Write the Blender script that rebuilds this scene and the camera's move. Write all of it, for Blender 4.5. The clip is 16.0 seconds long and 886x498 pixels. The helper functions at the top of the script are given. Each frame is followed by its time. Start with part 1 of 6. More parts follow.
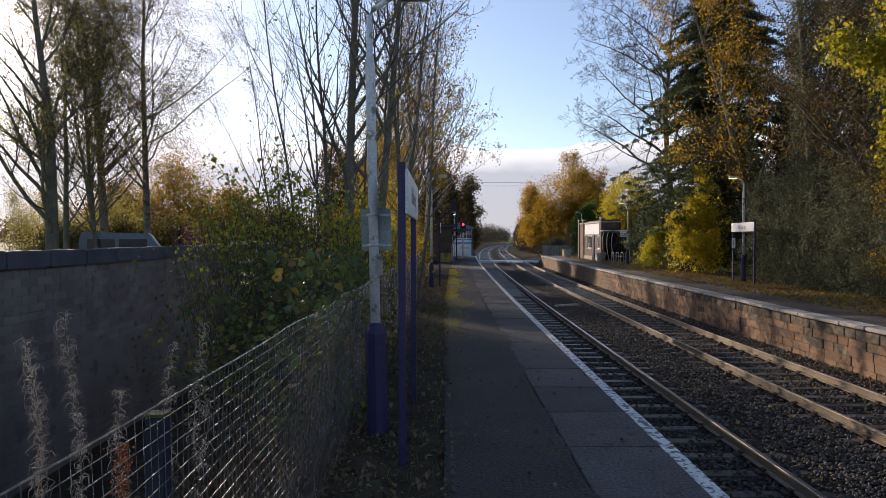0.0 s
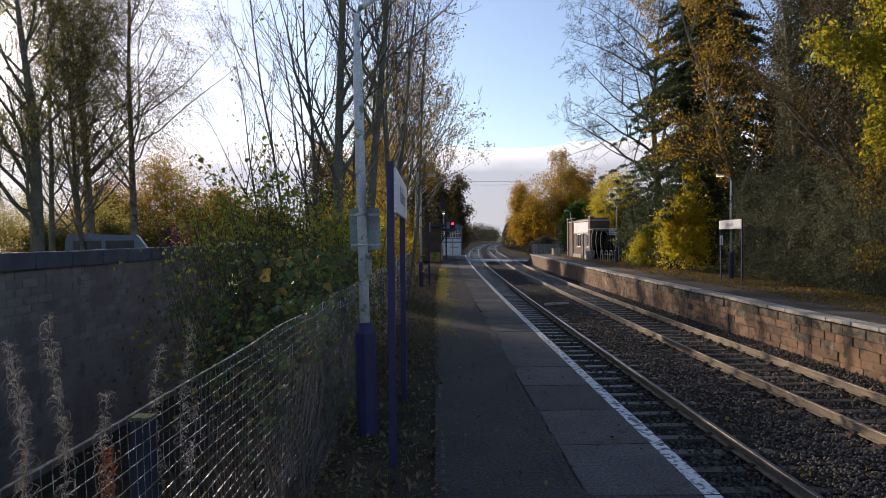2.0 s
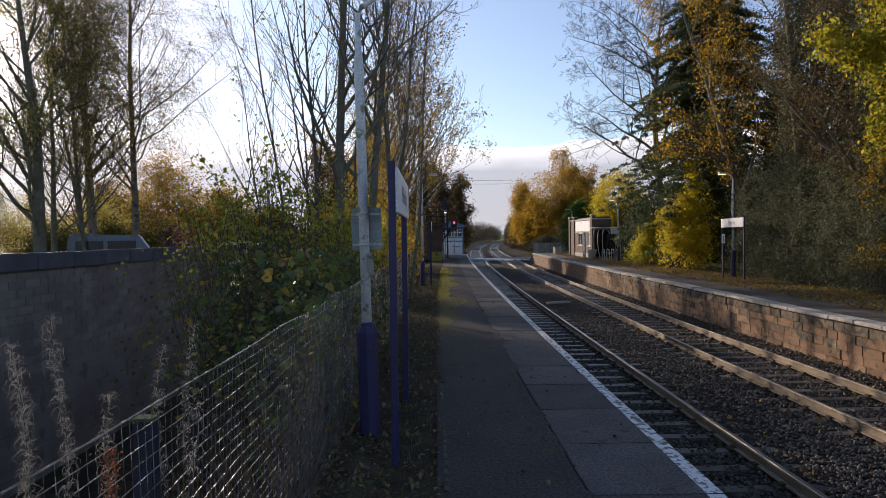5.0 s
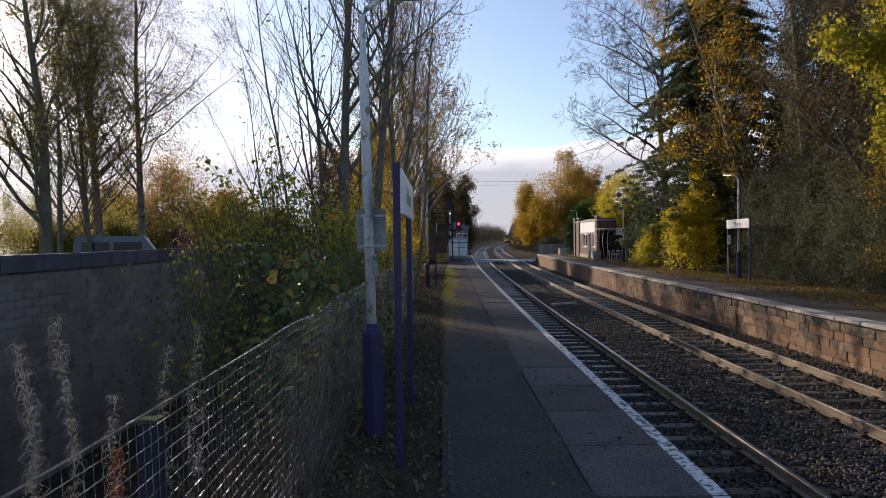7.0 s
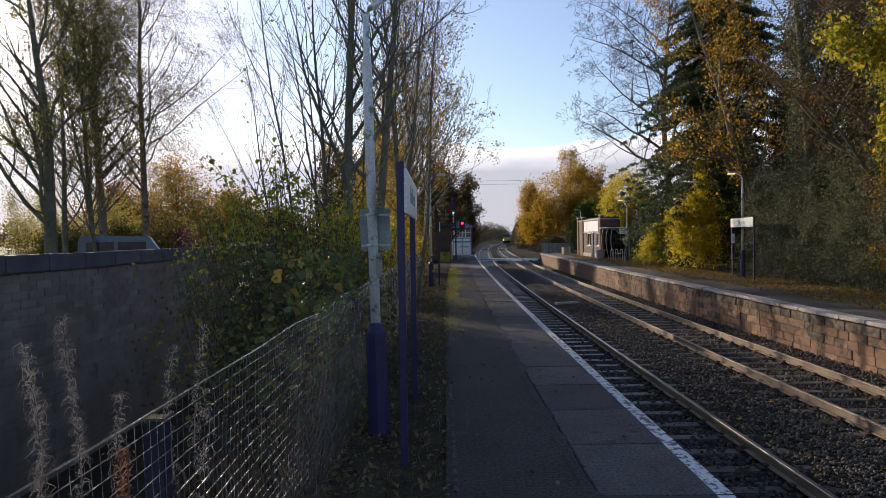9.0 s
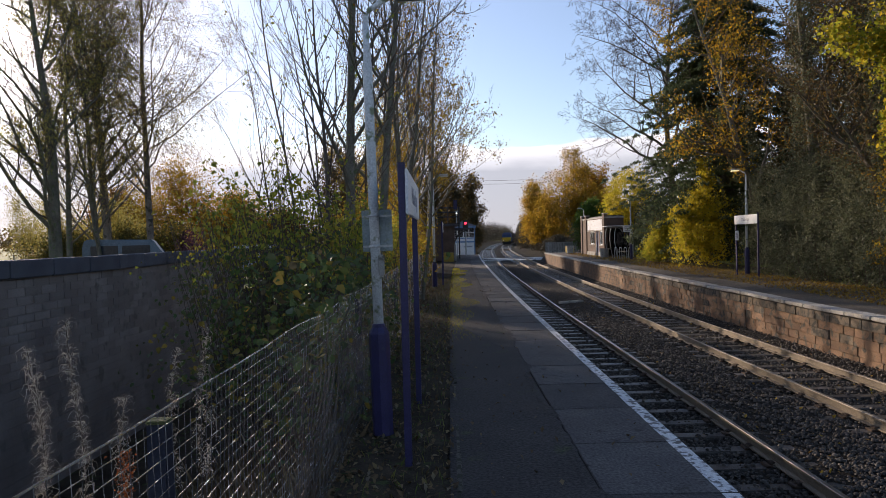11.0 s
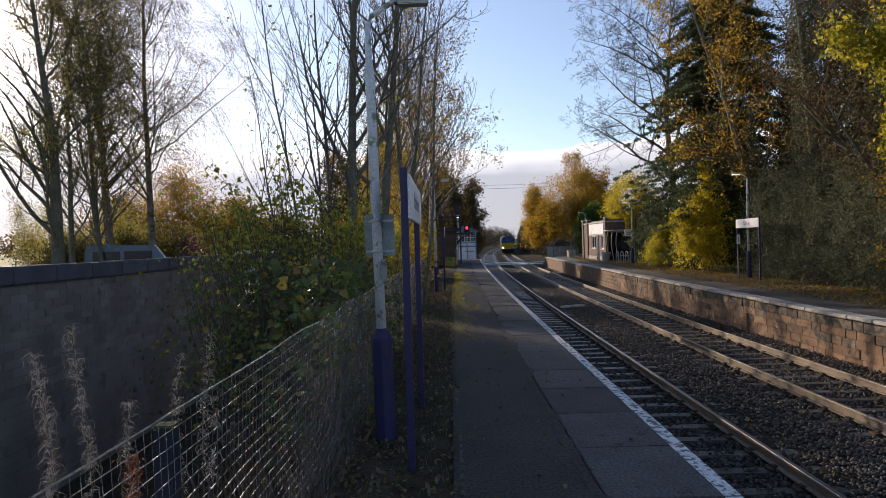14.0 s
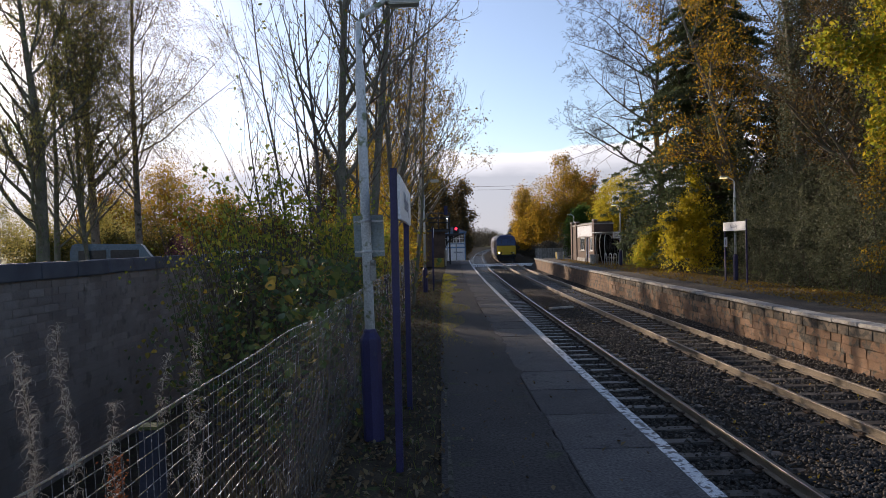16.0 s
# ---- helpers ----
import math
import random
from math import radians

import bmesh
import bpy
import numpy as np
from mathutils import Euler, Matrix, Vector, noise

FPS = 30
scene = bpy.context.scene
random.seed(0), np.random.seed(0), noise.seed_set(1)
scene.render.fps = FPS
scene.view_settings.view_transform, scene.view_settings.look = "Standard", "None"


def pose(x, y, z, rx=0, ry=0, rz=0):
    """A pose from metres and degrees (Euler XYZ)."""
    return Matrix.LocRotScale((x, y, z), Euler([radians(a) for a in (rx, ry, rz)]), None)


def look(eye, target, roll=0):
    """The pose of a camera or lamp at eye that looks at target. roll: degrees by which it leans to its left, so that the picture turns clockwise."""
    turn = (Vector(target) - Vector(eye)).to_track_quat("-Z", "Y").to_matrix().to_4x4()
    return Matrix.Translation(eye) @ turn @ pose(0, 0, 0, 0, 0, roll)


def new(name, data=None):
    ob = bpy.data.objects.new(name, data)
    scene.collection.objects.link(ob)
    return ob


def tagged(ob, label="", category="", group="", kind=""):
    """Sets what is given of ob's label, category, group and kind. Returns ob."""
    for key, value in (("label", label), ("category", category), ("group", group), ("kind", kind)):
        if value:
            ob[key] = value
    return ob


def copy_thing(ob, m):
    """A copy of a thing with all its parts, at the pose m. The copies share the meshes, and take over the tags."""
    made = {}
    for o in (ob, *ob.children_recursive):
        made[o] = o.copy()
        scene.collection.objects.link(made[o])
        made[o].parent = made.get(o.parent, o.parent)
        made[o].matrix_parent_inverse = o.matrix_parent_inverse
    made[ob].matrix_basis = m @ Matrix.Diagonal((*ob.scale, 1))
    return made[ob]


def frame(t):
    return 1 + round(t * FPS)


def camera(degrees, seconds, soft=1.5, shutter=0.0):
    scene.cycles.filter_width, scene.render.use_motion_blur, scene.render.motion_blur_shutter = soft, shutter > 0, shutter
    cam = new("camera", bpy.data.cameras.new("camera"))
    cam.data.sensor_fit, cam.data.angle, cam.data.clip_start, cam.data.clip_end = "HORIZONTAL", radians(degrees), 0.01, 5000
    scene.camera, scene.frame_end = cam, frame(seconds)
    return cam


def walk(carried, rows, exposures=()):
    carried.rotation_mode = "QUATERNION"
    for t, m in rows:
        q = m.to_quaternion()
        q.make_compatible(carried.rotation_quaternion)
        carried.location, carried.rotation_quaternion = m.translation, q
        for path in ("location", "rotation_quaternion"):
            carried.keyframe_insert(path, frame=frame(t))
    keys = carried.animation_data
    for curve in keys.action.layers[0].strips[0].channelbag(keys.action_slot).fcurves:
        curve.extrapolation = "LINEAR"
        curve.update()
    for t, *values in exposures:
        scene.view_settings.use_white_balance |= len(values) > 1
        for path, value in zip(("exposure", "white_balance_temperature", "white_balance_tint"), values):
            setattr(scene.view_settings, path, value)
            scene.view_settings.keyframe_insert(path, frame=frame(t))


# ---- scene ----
cam = camera(67.0, 16.0, soft=0.7)
PATH = [
    (0, (0.005, -0.022, 1.893), (0.004, 1.978, 1.859), -0.1),
    (0.5, (-0.004, -0.02, 1.898), (0.009, 1.98, 1.862), 0.3),
    (1, (0.001, -0.017, 1.895), (0.029, 1.982, 1.86), -0.3),
    (1.5, (0.004, -0.013, 1.892), (0.034, 1.986, 1.857), -0.5),
    (2, (0.009, -0.004, 1.89), (0.039, 1.996, 1.854), -0.5),
    (2.5, (0.007, -0.005, 1.885), (0.038, 1.995, 1.851), -0.7),
    (3, (0.005, -0.002, 1.892), (0.037, 1.997, 1.855), -0.6),
    (3.5, (0.01, 0.006, 1.887), (0.043, 2.005, 1.849), -0.6),
    (4, (0.009, 0.008, 1.893), (0.042, 2.007, 1.852), -0.7),
    (6.5, (0.005, -0.007, 1.891), (0.018, 1.993, 1.857), -0.6),
    (7, (0.008, -0.001, 1.895), (0.019, 1.999, 1.86), -0.7),
    (7.5, (0.013, -0.003, 1.892), (0.022, 1.997, 1.857), -0.8),
    (8, (0.01, -0.011, 1.891), (0.016, 1.989, 1.857), -0.7),
    (8.5, (0.007, -0.017, 1.901), (0.009, 1.982, 1.863), -0.7),
    (9, (0.003, -0.005, 1.894), (0.004, 1.994, 1.857), -0.8),
    (11.5, (0.022, -0.008, 1.894), (0.009, 1.992, 1.858), -1.5),
    (12, (0.019, -0.004, 1.896), (0.004, 1.996, 1.86), -1.5),
    (12.5, (0.007, -0.026, 1.895), (-0.008, 1.974, 1.874), -1.5),
    (13, (0.007, -0.025, 1.896), (-0.008, 1.975, 1.871), -1.5),
    (13.5, (0.006, -0.015, 1.893), (-0.009, 1.984, 1.869), -1.5),
    (14, (0.01, -0.028, 1.895), (-0.004, 1.971, 1.873), -1.6),
    (14.5, (0.011, -0.031, 1.894), (-0.001, 1.969, 1.873), -1.6),
    (15, (0.007, -0.017, 1.896), (0.008, 1.983, 1.874), -1.4),
    (15.5, (0.01, -0.016, 1.891), (0.019, 1.983, 1.872), -1.4),
    (16, (0.006, -0.016, 1.894), (0.025, 1.984, 1.874), -1.2),
]
walk(cam, [(t, look(eye, target, roll)) for t, eye, target, roll in PATH],
     [(0.0, 0.42, 6750, 19), (16.0, 0.42, 6750, 19)])

# ---------------------------------------------------------------- light
SUN_AZ, SUN_EL = -34.5, 15.4          # degrees from the line's direction, above the horizon
SUN_DIR = Vector((math.sin(radians(SUN_AZ)) * math.cos(radians(SUN_EL)),
                  math.cos(radians(SUN_AZ)) * math.cos(radians(SUN_EL)), math.sin(radians(SUN_EL))))


def build_world():
    w = bpy.data.worlds.new("world")
    scene.world = w
    w.use_nodes = True
    nt = w.node_tree
    n, l = nt.nodes, nt.links
    n.clear()
    sky = n.new("ShaderNodeTexSky")
    sky.sky_type, sky.sun_disc = "NISHITA", False
    sky.sun_elevation, sky.sun_rotation = radians(SUN_EL), radians(SUN_AZ)
    sky.air_density, sky.dust_density, sky.ozone_density = 1.0, 0.25, 2.5
    geo = n.new("ShaderNodeTexCoord")
    sep = n.new("ShaderNodeSeparateXYZ")
    l.new(geo.outputs["Generated"], sep.inputs[0])
    # bank of cloud low over the horizon
    mp = n.new("ShaderNodeMapping")
    mp.inputs["Scale"].default_value = (6, 6, 26)
    l.new(geo.outputs["Generated"], mp.inputs[0])
    no = n.new("ShaderNodeTexNoise")
    no.inputs["Scale"].default_value, no.inputs["Detail"].default_value = 1.3, 9
    l.new(mp.outputs[0], no.inputs["Vector"])
    wob = n.new("ShaderNodeMath")
    wob.operation = "MULTIPLY_ADD"
    wob.inputs[1].default_value, wob.inputs[2].default_value = 0.045, 0.112
    l.new(no.outputs["Fac"], wob.inputs[0])
    top = n.new("ShaderNodeMath")
    top.operation = "SUBTRACT"
    l.new(wob.outputs[0], top.inputs[0])
    l.new(sep.outputs["Z"], top.inputs[1])
    edge = n.new("ShaderNodeMapRange")
    edge.inputs["From Min"].default_value, edge.inputs["From Max"].default_value = -0.001, 0.005
    edge.inputs["To Max"].default_value = 0.94
    l.new(top.outputs[0], edge.inputs["Value"])
    shade = n.new("ShaderNodeValToRGB")
    shade.color_ramp.elements[0].position, shade.color_ramp.elements[1].position = 0.02, 0.38
    shade.color_ramp.elements[0].color = (6.6, 6.8, 7.0, 1)
    shade.color_ramp.elements[1].color = (2.7, 3.0, 3.4, 1)
    sc = n.new("ShaderNodeMath")
    sc.operation = "MULTIPLY"
    sc.inputs[1].default_value = 9.0
    l.new(top.outputs[0], sc.inputs[0])
    l.new(sc.outputs[0], shade.inputs[0])
    mix = n.new("ShaderNodeMix")
    mix.data_type = "RGBA"
    l.new(edge.outputs[0], mix.inputs["Factor"])
    l.new(sky.outputs[0], mix.inputs[6])
    l.new(shade.outputs[0], mix.inputs[7])
    # bright haze round the low sun
    dot = n.new("ShaderNodeVectorMath")
    dot.operation = "DOT_PRODUCT"
    dot.inputs[1].default_value = SUN_DIR
    l.new(geo.outputs["Generated"], dot.inputs[0])
    pos = n.new("ShaderNodeMath")
    pos.operation = "MAXIMUM"
    pos.inputs[1].default_value = 0.0
    l.new(dot.outputs["Value"], pos.inputs[0])
    last = mix.outputs[2]
    for power, colour in ((0.6, (0.42, 0.37, 0.40, 1)), (5.0, (0.85, 0.88, 1.1, 1)), (40.0, (2.6, 2.5, 2.6, 1)), (400.0, (36, 33, 29, 1))):
        pw = n.new("ShaderNodeMath")
        pw.operation = "POWER"
        pw.inputs[1].default_value = power
        l.new(pos.outputs[0], pw.inputs[0])
        gl = n.new("ShaderNodeMix")
        gl.data_type, gl.blend_type = "RGBA", "ADD"
        l.new(pw.outputs[0], gl.inputs["Factor"])
        l.new(last, gl.inputs[6])
        gl.inputs[7].default_value = colour
        last = gl.outputs[2]
    bg = n.new("ShaderNodeBackground")
    bg.inputs["Strength"].default_value = 0.126
    l.new(last, bg.inputs["Color"])
    out = n.new("ShaderNodeOutputWorld")
    l.new(bg.outputs[0], out.inputs[0])


build_world()
sun = new("sun", bpy.data.lights.new("sun", "SUN"))
sun.data.energy, sun.data.angle, sun.data.color = 4.1, radians(0.55), (1.0, 0.86, 0.66)
sun.matrix_world = look(SUN_DIR * 300, (0, 0, 0))

# ---------------------------------------------------------------- materials


def M(name, c1, c2, scale=6.0, fine=70.0, rough=0.85, bump=0.3, metal=0.0, vary=0.0, c3=None, amount=0.5, depth=0.01, own=False, grain=(0.72, 1.25)):
    """Two-scale procedural surface: patches of c1 and c2, fine grain, stains of c3, relief."""
    m = bpy.data.materials.new(name)
    m.use_nodes = True
    nt = m.node_tree
    n, l = nt.nodes, nt.links
    b = n["Principled BSDF"]
    if own:
        pos = n.new("ShaderNodeTexCoord").outputs["Object"]
    else:
        pos = n.new("ShaderNodeNewGeometry").outputs["Position"]

    def tex(s, d):
        t = n.new("ShaderNodeTexNoise")
        t.inputs["Scale"].default_value, t.inputs["Detail"].default_value = s, d
        l.new(pos, t.inputs["Vector"])
        return t.outputs["Fac"]

    def blend(fac, a, c, mode="MIX"):
        x = n.new("ShaderNodeMix")
        x.data_type, x.blend_type = "RGBA", mode
        for sock, v in ((x.inputs["Factor"], fac), (x.inputs[6], a), (x.inputs[7], c)):
            if isinstance(v, (int, float)):
                sock.default_value = v
            elif isinstance(v, tuple):
                sock.default_value = (*v, 1)
            else:
                l.new(v, sock)
        return x.outputs[2]

    def ramp(fac, lo, hi):
        r = n.new("ShaderNodeMapRange")
        r.inputs["From Min"].default_value, r.inputs["From Max"].default_value = lo, hi
        l.new(fac, r.inputs["Value"])
        return r.outputs[0]

    big, small = tex(scale, 4), tex(fine, 3)
    col = blend(ramp(big, 0.35, 0.65), c1, c2)
    if c3:
        col = blend(ramp(tex(scale * 2.7, 6), 1.0 - amount, 1.08 - amount), col, c3)
    g = n.new("ShaderNodeMapRange")
    g.inputs["From Min"].default_value, g.inputs["From Max"].default_value = 0.25, 0.75
    g.inputs["To Min"].default_value, g.inputs["To Max"].default_value = grain
    l.new(small, g.inputs["Value"])
    gg = g.outputs[0]
    if vary:
        oi = n.new("ShaderNodeObjectInfo")
        v = n.new("ShaderNodeMapRange")
        v.inputs["To Min"].default_value, v.inputs["To Max"].default_value = 1 - vary, 1 + vary
        l.new(oi.outputs["Random"], v.inputs["Value"])
        mu = n.new("ShaderNodeMath")
        mu.operation = "MULTIPLY"
        l.new(gg, mu.inputs[0])
        l.new(v.outputs[0], mu.inputs[1])
        gg = mu.outputs[0]
    col = blend(1.0, col, gg, "MULTIPLY")
    l.new(col, b.inputs["Base Color"])
    rr = n.new("ShaderNodeMapRange")
    rr.inputs["To Min"].default_value, rr.inputs["To Max"].default_value = max(rough - 0.15, 0.05), min(rough + 0.12, 1)
    l.new(big, rr.inputs["Value"])
    l.new(rr.outputs[0], b.inputs["Roughness"])
    b.inputs["Metallic"].default_value = metal
    b.inputs["Specular IOR Level"].default_value = 0.35
    bp = n.new("ShaderNodeBump")
    bp.inputs["Strength"].default_value, bp.inputs["Distance"].default_value = bump, depth
    l.new(small, bp.inputs["Height"])
    l.new(bp.outputs[0], b.inputs["Normal"])
    return m


def LEAF(name, colours, rough=0.55, through_light=0.6, gloss=0.25):
    """Leaves: each leaf takes its own colour from the row, and lets light through."""
    m = bpy.data.materials.new(name)
    m.use_nodes = True
    nt = m.node_tree
    n, l = nt.nodes, nt.links
    n.clear()
    gi = n.new("ShaderNodeNewGeometry")
    cr = n.new("ShaderNodeValToRGB")
    el = cr.color_ramp.elements
    while len(el) < len(colours):
        el.new(0.5)
    for k, c in enumerate(colours):
        el[k].position = k / max(len(colours) - 1, 1)
        el[k].color = (*c, 1)
    l.new(gi.outputs["Random Per Island"], cr.inputs[0])
    p = n.new("ShaderNodeBsdfPrincipled")
    p.inputs["Roughness"].default_value = rough
    p.inputs["Specular IOR Level"].default_value = gloss
    l.new(cr.outputs[0], p.inputs["Base Color"])
    t = n.new("ShaderNodeBsdfTranslucent")
    l.new(cr.outputs[0], t.inputs["Color"])
    ms = n.new("ShaderNodeMixShader")
    ms.inputs[0].default_value = through_light
    l.new(p.outputs[0], ms.inputs[1])
    l.new(t.outputs[0], ms.inputs[2])
    o = n.new("ShaderNodeOutputMaterial")
    l.new(ms.outputs[0], o.inputs[0])
    return m


def GLOW(name, colour, strength):
    m = bpy.data.materials.new(name)
    m.use_nodes = True
    b = m.node_tree.nodes["Principled BSDF"]
    b.inputs["Base Color"].default_value = (*colour, 1)
    b.inputs["Emission Color"].default_value = (*colour, 1)
    b.inputs["Emission Strength"].default_value = strength
    return m


def GLASS(name, tint=(0.8, 0.85, 0.85)):
    m = bpy.data.materials.new(name)
    m.use_nodes = True
    b = m.node_tree.nodes["Principled BSDF"]
    b.inputs["Base Color"].default_value = (*tint, 1)
    b.inputs["Transmission Weight"].default_value = 1.0
    b.inputs["Roughness"].default_value = 0.06
    return m


ASPHALT = M("asphalt", (0.030, 0.026, 0.024), (0.052, 0.045, 0.04), 0.9, 38, 0.9, 1.0, c3=(0.050, 0.056, 0.026), amount=0.38, depth=0.015, grain=(0.3, 2.0))
# lighter, browner asphalt for the far platform: its sunlight is in the colour
SUNLIT_ASPHALT = M("sunlit_asphalt", (0.062, 0.050, 0.040), (0.105, 0.086, 0.066), 1.1, 38, 0.92, 0.9, c3=(0.045, 0.045, 0.026), amount=0.42, depth=0.012, grain=(0.4, 1.7))
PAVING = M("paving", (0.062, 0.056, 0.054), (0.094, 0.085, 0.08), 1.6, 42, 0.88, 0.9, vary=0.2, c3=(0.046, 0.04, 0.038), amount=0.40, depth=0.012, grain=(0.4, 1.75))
PAINT_EDGE = M("edge_paint", (0.62, 0.62, 0.62), (0.74, 0.74, 0.72), 5, 90, 0.75, 0.3, c3=(0.16, 0.15, 0.14), amount=0.50, depth=0.003)
CONCRETE = M("concrete", (0.30, 0.29, 0.26), (0.42, 0.40, 0.36), 3, 80, 0.9, 0.4, vary=0.15, c3=(0.16, 0.15, 0.12), amount=0.42)
COPING = M("coping_stone", (0.30, 0.28, 0.25), (0.44, 0.42, 0.38), 4, 80, 0.85, 0.4, vary=0.15, c3=(0.2, 0.18, 0.14), amount=0.40)
STONE = M("sandstone", (0.175, 0.098, 0.056), (0.255, 0.155, 0.092), 1.9, 45, 0.9, 0.9, vary=0.20, c3=(0.095, 0.08, 0.06), amount=0.47, depth=0.015, grain=(0.6, 1.4))
STONE_TOP = M("dark_sandstone", (0.10, 0.078, 0.056), (0.18, 0.135, 0.092), 2.6, 45, 0.92, 0.9, vary=0.28, c3=(0.05, 0.045, 0.036), amount=0.5, depth=0.015, grain=(0.6, 1.4))
MORTAR = M("mortar", (0.16, 0.115, 0.08), (0.23, 0.17, 0.125), 5, 90, 0.95, 0.4)
BALLAST = M("ballast", (0.026, 0.022, 0.018), (0.045, 0.038, 0.03), 0.8, 34, 0.92, 0.9, c3=(0.065, 0.055, 0.043), amount=0.36, depth=0.03)
SLEEPER = M("sleeper_timber", (0.065, 0.056, 0.048), (0.12, 0.107, 0.094), 5, 60, 0.42, 0.4, vary=0.3, c3=(0.07, 0.055, 0.045), amount=0.42)
CHAIR_IRON = M("rusty_iron", (0.045, 0.03, 0.02), (0.08, 0.052, 0.034), 10, 90, 0.85, 0.4)
SOIL = M("leafy_soil", (0.038, 0.030, 0.022), (0.068, 0.054, 0.038), 2.5, 45, 0.95, 0.8, c3=(0.06, 0.075, 0.03), amount=0.42, depth=0.02)
for dusty in (SOIL, BALLAST):
    dusty.node_tree.nodes["Principled BSDF"].inputs["Specular IOR Level"].default_value = 0.06
GROUND = M("ground_grass", (0.085, 0.125, 0.025), (0.14, 0.18, 0.035), 0.35, 14, 0.95, 0.8, c3=(0.13, 0.10, 0.04), amount=0.42, depth=0.05)
DARK_BRICK = M("dark_brick", (0.27, 0.22, 0.20), (0.36, 0.30, 0.27), 1.2, 50, 0.92, 0.5, vary=0.16, c3=(0.23, 0.195, 0.175), amount=0.42)
BLUE_COPING = M("blue_brick_coping", (0.10, 0.105, 0.13), (0.15, 0.155, 0.18), 2, 60, 0.7, 0.3, vary=0.15)
BLUE_PAINT = M("blue_paint", (0.024, 0.021, 0.072), (0.032, 0.028, 0.09), 5, 90, 0.45, 0.1, c3=(0.05, 0.05, 0.08), amount=0.33, depth=0.002)
WHITE_POLE = M("pole_paint", (0.58, 0.61, 0.62), (0.70, 0.72, 0.72), 3, 60, 0.6, 0.15, c3=(0.23, 0.27, 0.17), amount=0.46, depth=0.002)
GALV = M("galvanised_steel", (0.36, 0.38, 0.38), (0.46, 0.47, 0.46), 6, 90, 0.5, 0.15, metal=0.7, c3=(0.28, 0.27, 0.2), amount=0.4, depth=0.002)
WIRE = M("fence_wire", (0.46, 0.47, 0.50), (0.58, 0.59, 0.62), 9, 120, 0.26, 0.1, metal=0.9, depth=0.001)
SIGN_WHITE = M("sign_face", (0.72, 0.73, 0.74), (0.78, 0.78, 0.78), 3, 50, 0.4, 0.05, c3=(0.60, 0.60, 0.56), amount=0.36, depth=0.001)
SIGN_BACK = M("board_back", (0.20, 0.245, 0.245), (0.28, 0.32, 0.315), 4, 60, 0.6, 0.1, c3=(0.25, 0.28, 0.2), amount=0.42, depth=0.002)
INK = M("grey_lettering", (0.28, 0.28, 0.31), (0.33, 0.33, 0.36), 5, 50, 0.5, 0.05)
BARK = M("bark", (0.12, 0.105, 0.08), (0.19, 0.17, 0.13), 3, 26, 0.95, 0.8, c3=(0.11, 0.13, 0.06), amount=0.45, depth=0.02)
BIRCH = M("birch_bark", (0.30, 0.27, 0.23), (0.46, 0.43, 0.38), 2, 30, 0.85, 0.5, c3=(0.07, 0.055, 0.045), amount=0.48, depth=0.01)
BROWN_BIRCH = M("brown_birch_bark", (0.15, 0.12, 0.095), (0.24, 0.20, 0.16), 2, 30, 0.9, 0.5, c3=(0.08, 0.07, 0.05), amount=0.46, depth=0.01)
TWIG = M("twig_bark", (0.075, 0.055, 0.042), (0.125, 0.095, 0.07), 3, 30, 0.9, 0.4)
L_BRAMBLE = LEAF("leaf_bramble", [(0.05, 0.09, 0.03), (0.085, 0.13, 0.035), (0.10, 0.15, 0.045), (0.06, 0.10, 0.04), (0.16, 0.18, 0.04), (0.075, 0.11, 0.04), (0.36, 0.24, 0.04), (0.06, 0.10, 0.04), (0.15, 0.10, 0.05)], 0.42, 0.5, 0.35)
# the pale grey-green tones put sheen and lit facets into the leaf colour
L_IVY = LEAF("leaf_ivy", [(0.055, 0.07, 0.04), (0.09, 0.11, 0.062), (0.135, 0.15, 0.09), (0.18, 0.175, 0.105), (0.065, 0.082, 0.044), (0.24, 0.235, 0.165)], 0.55, 0.4, 0.2)
L_ORANGE = LEAF("leaf_orange", [(0.22, 0.10, 0.015), (0.34, 0.17, 0.02), (0.42, 0.24, 0.025), (0.20, 0.085, 0.018), (0.30, 0.20, 0.03)])
L_BROWN = LEAF("leaf_brown", [(0.12, 0.06, 0.018), (0.20, 0.10, 0.02), (0.27, 0.15, 0.025), (0.09, 0.07, 0.022)])
L_YELLOW = LEAF("leaf_yellow", [(0.40, 0.33, 0.03), (0.55, 0.44, 0.035), (0.36, 0.34, 0.03), (0.52, 0.37, 0.03)], 0.5, 0.68)
L_LIME = LEAF("leaf_lime", [(0.20, 0.25, 0.03), (0.30, 0.32, 0.035), (0.42, 0.36, 0.035), (0.50, 0.35, 0.03), (0.28, 0.31, 0.03)], 0.5, 0.7)
L_GREEN = LEAF("leaf_green", [(0.05, 0.10, 0.018), (0.08, 0.14, 0.024), (0.11, 0.17, 0.03)])
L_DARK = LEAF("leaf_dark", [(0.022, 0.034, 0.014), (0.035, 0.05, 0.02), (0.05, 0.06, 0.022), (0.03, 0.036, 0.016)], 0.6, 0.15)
# birch leaves paled: the glare round the low sun is in their colour
L_BIRCH = LEAF("leaf_birch", [(0.34, 0.30, 0.12), (0.42, 0.35, 0.13), (0.30, 0.24, 0.10), (0.38, 0.27, 0.08)], 0.5, 0.8)
L_DEAD = LEAF("leaf_fallen", [(0.10, 0.062, 0.03), (0.15, 0.098, 0.05), (0.07, 0.045, 0.025), (0.21, 0.15, 0.07), (0.17, 0.14, 0.105)], 0.8, 0.15)
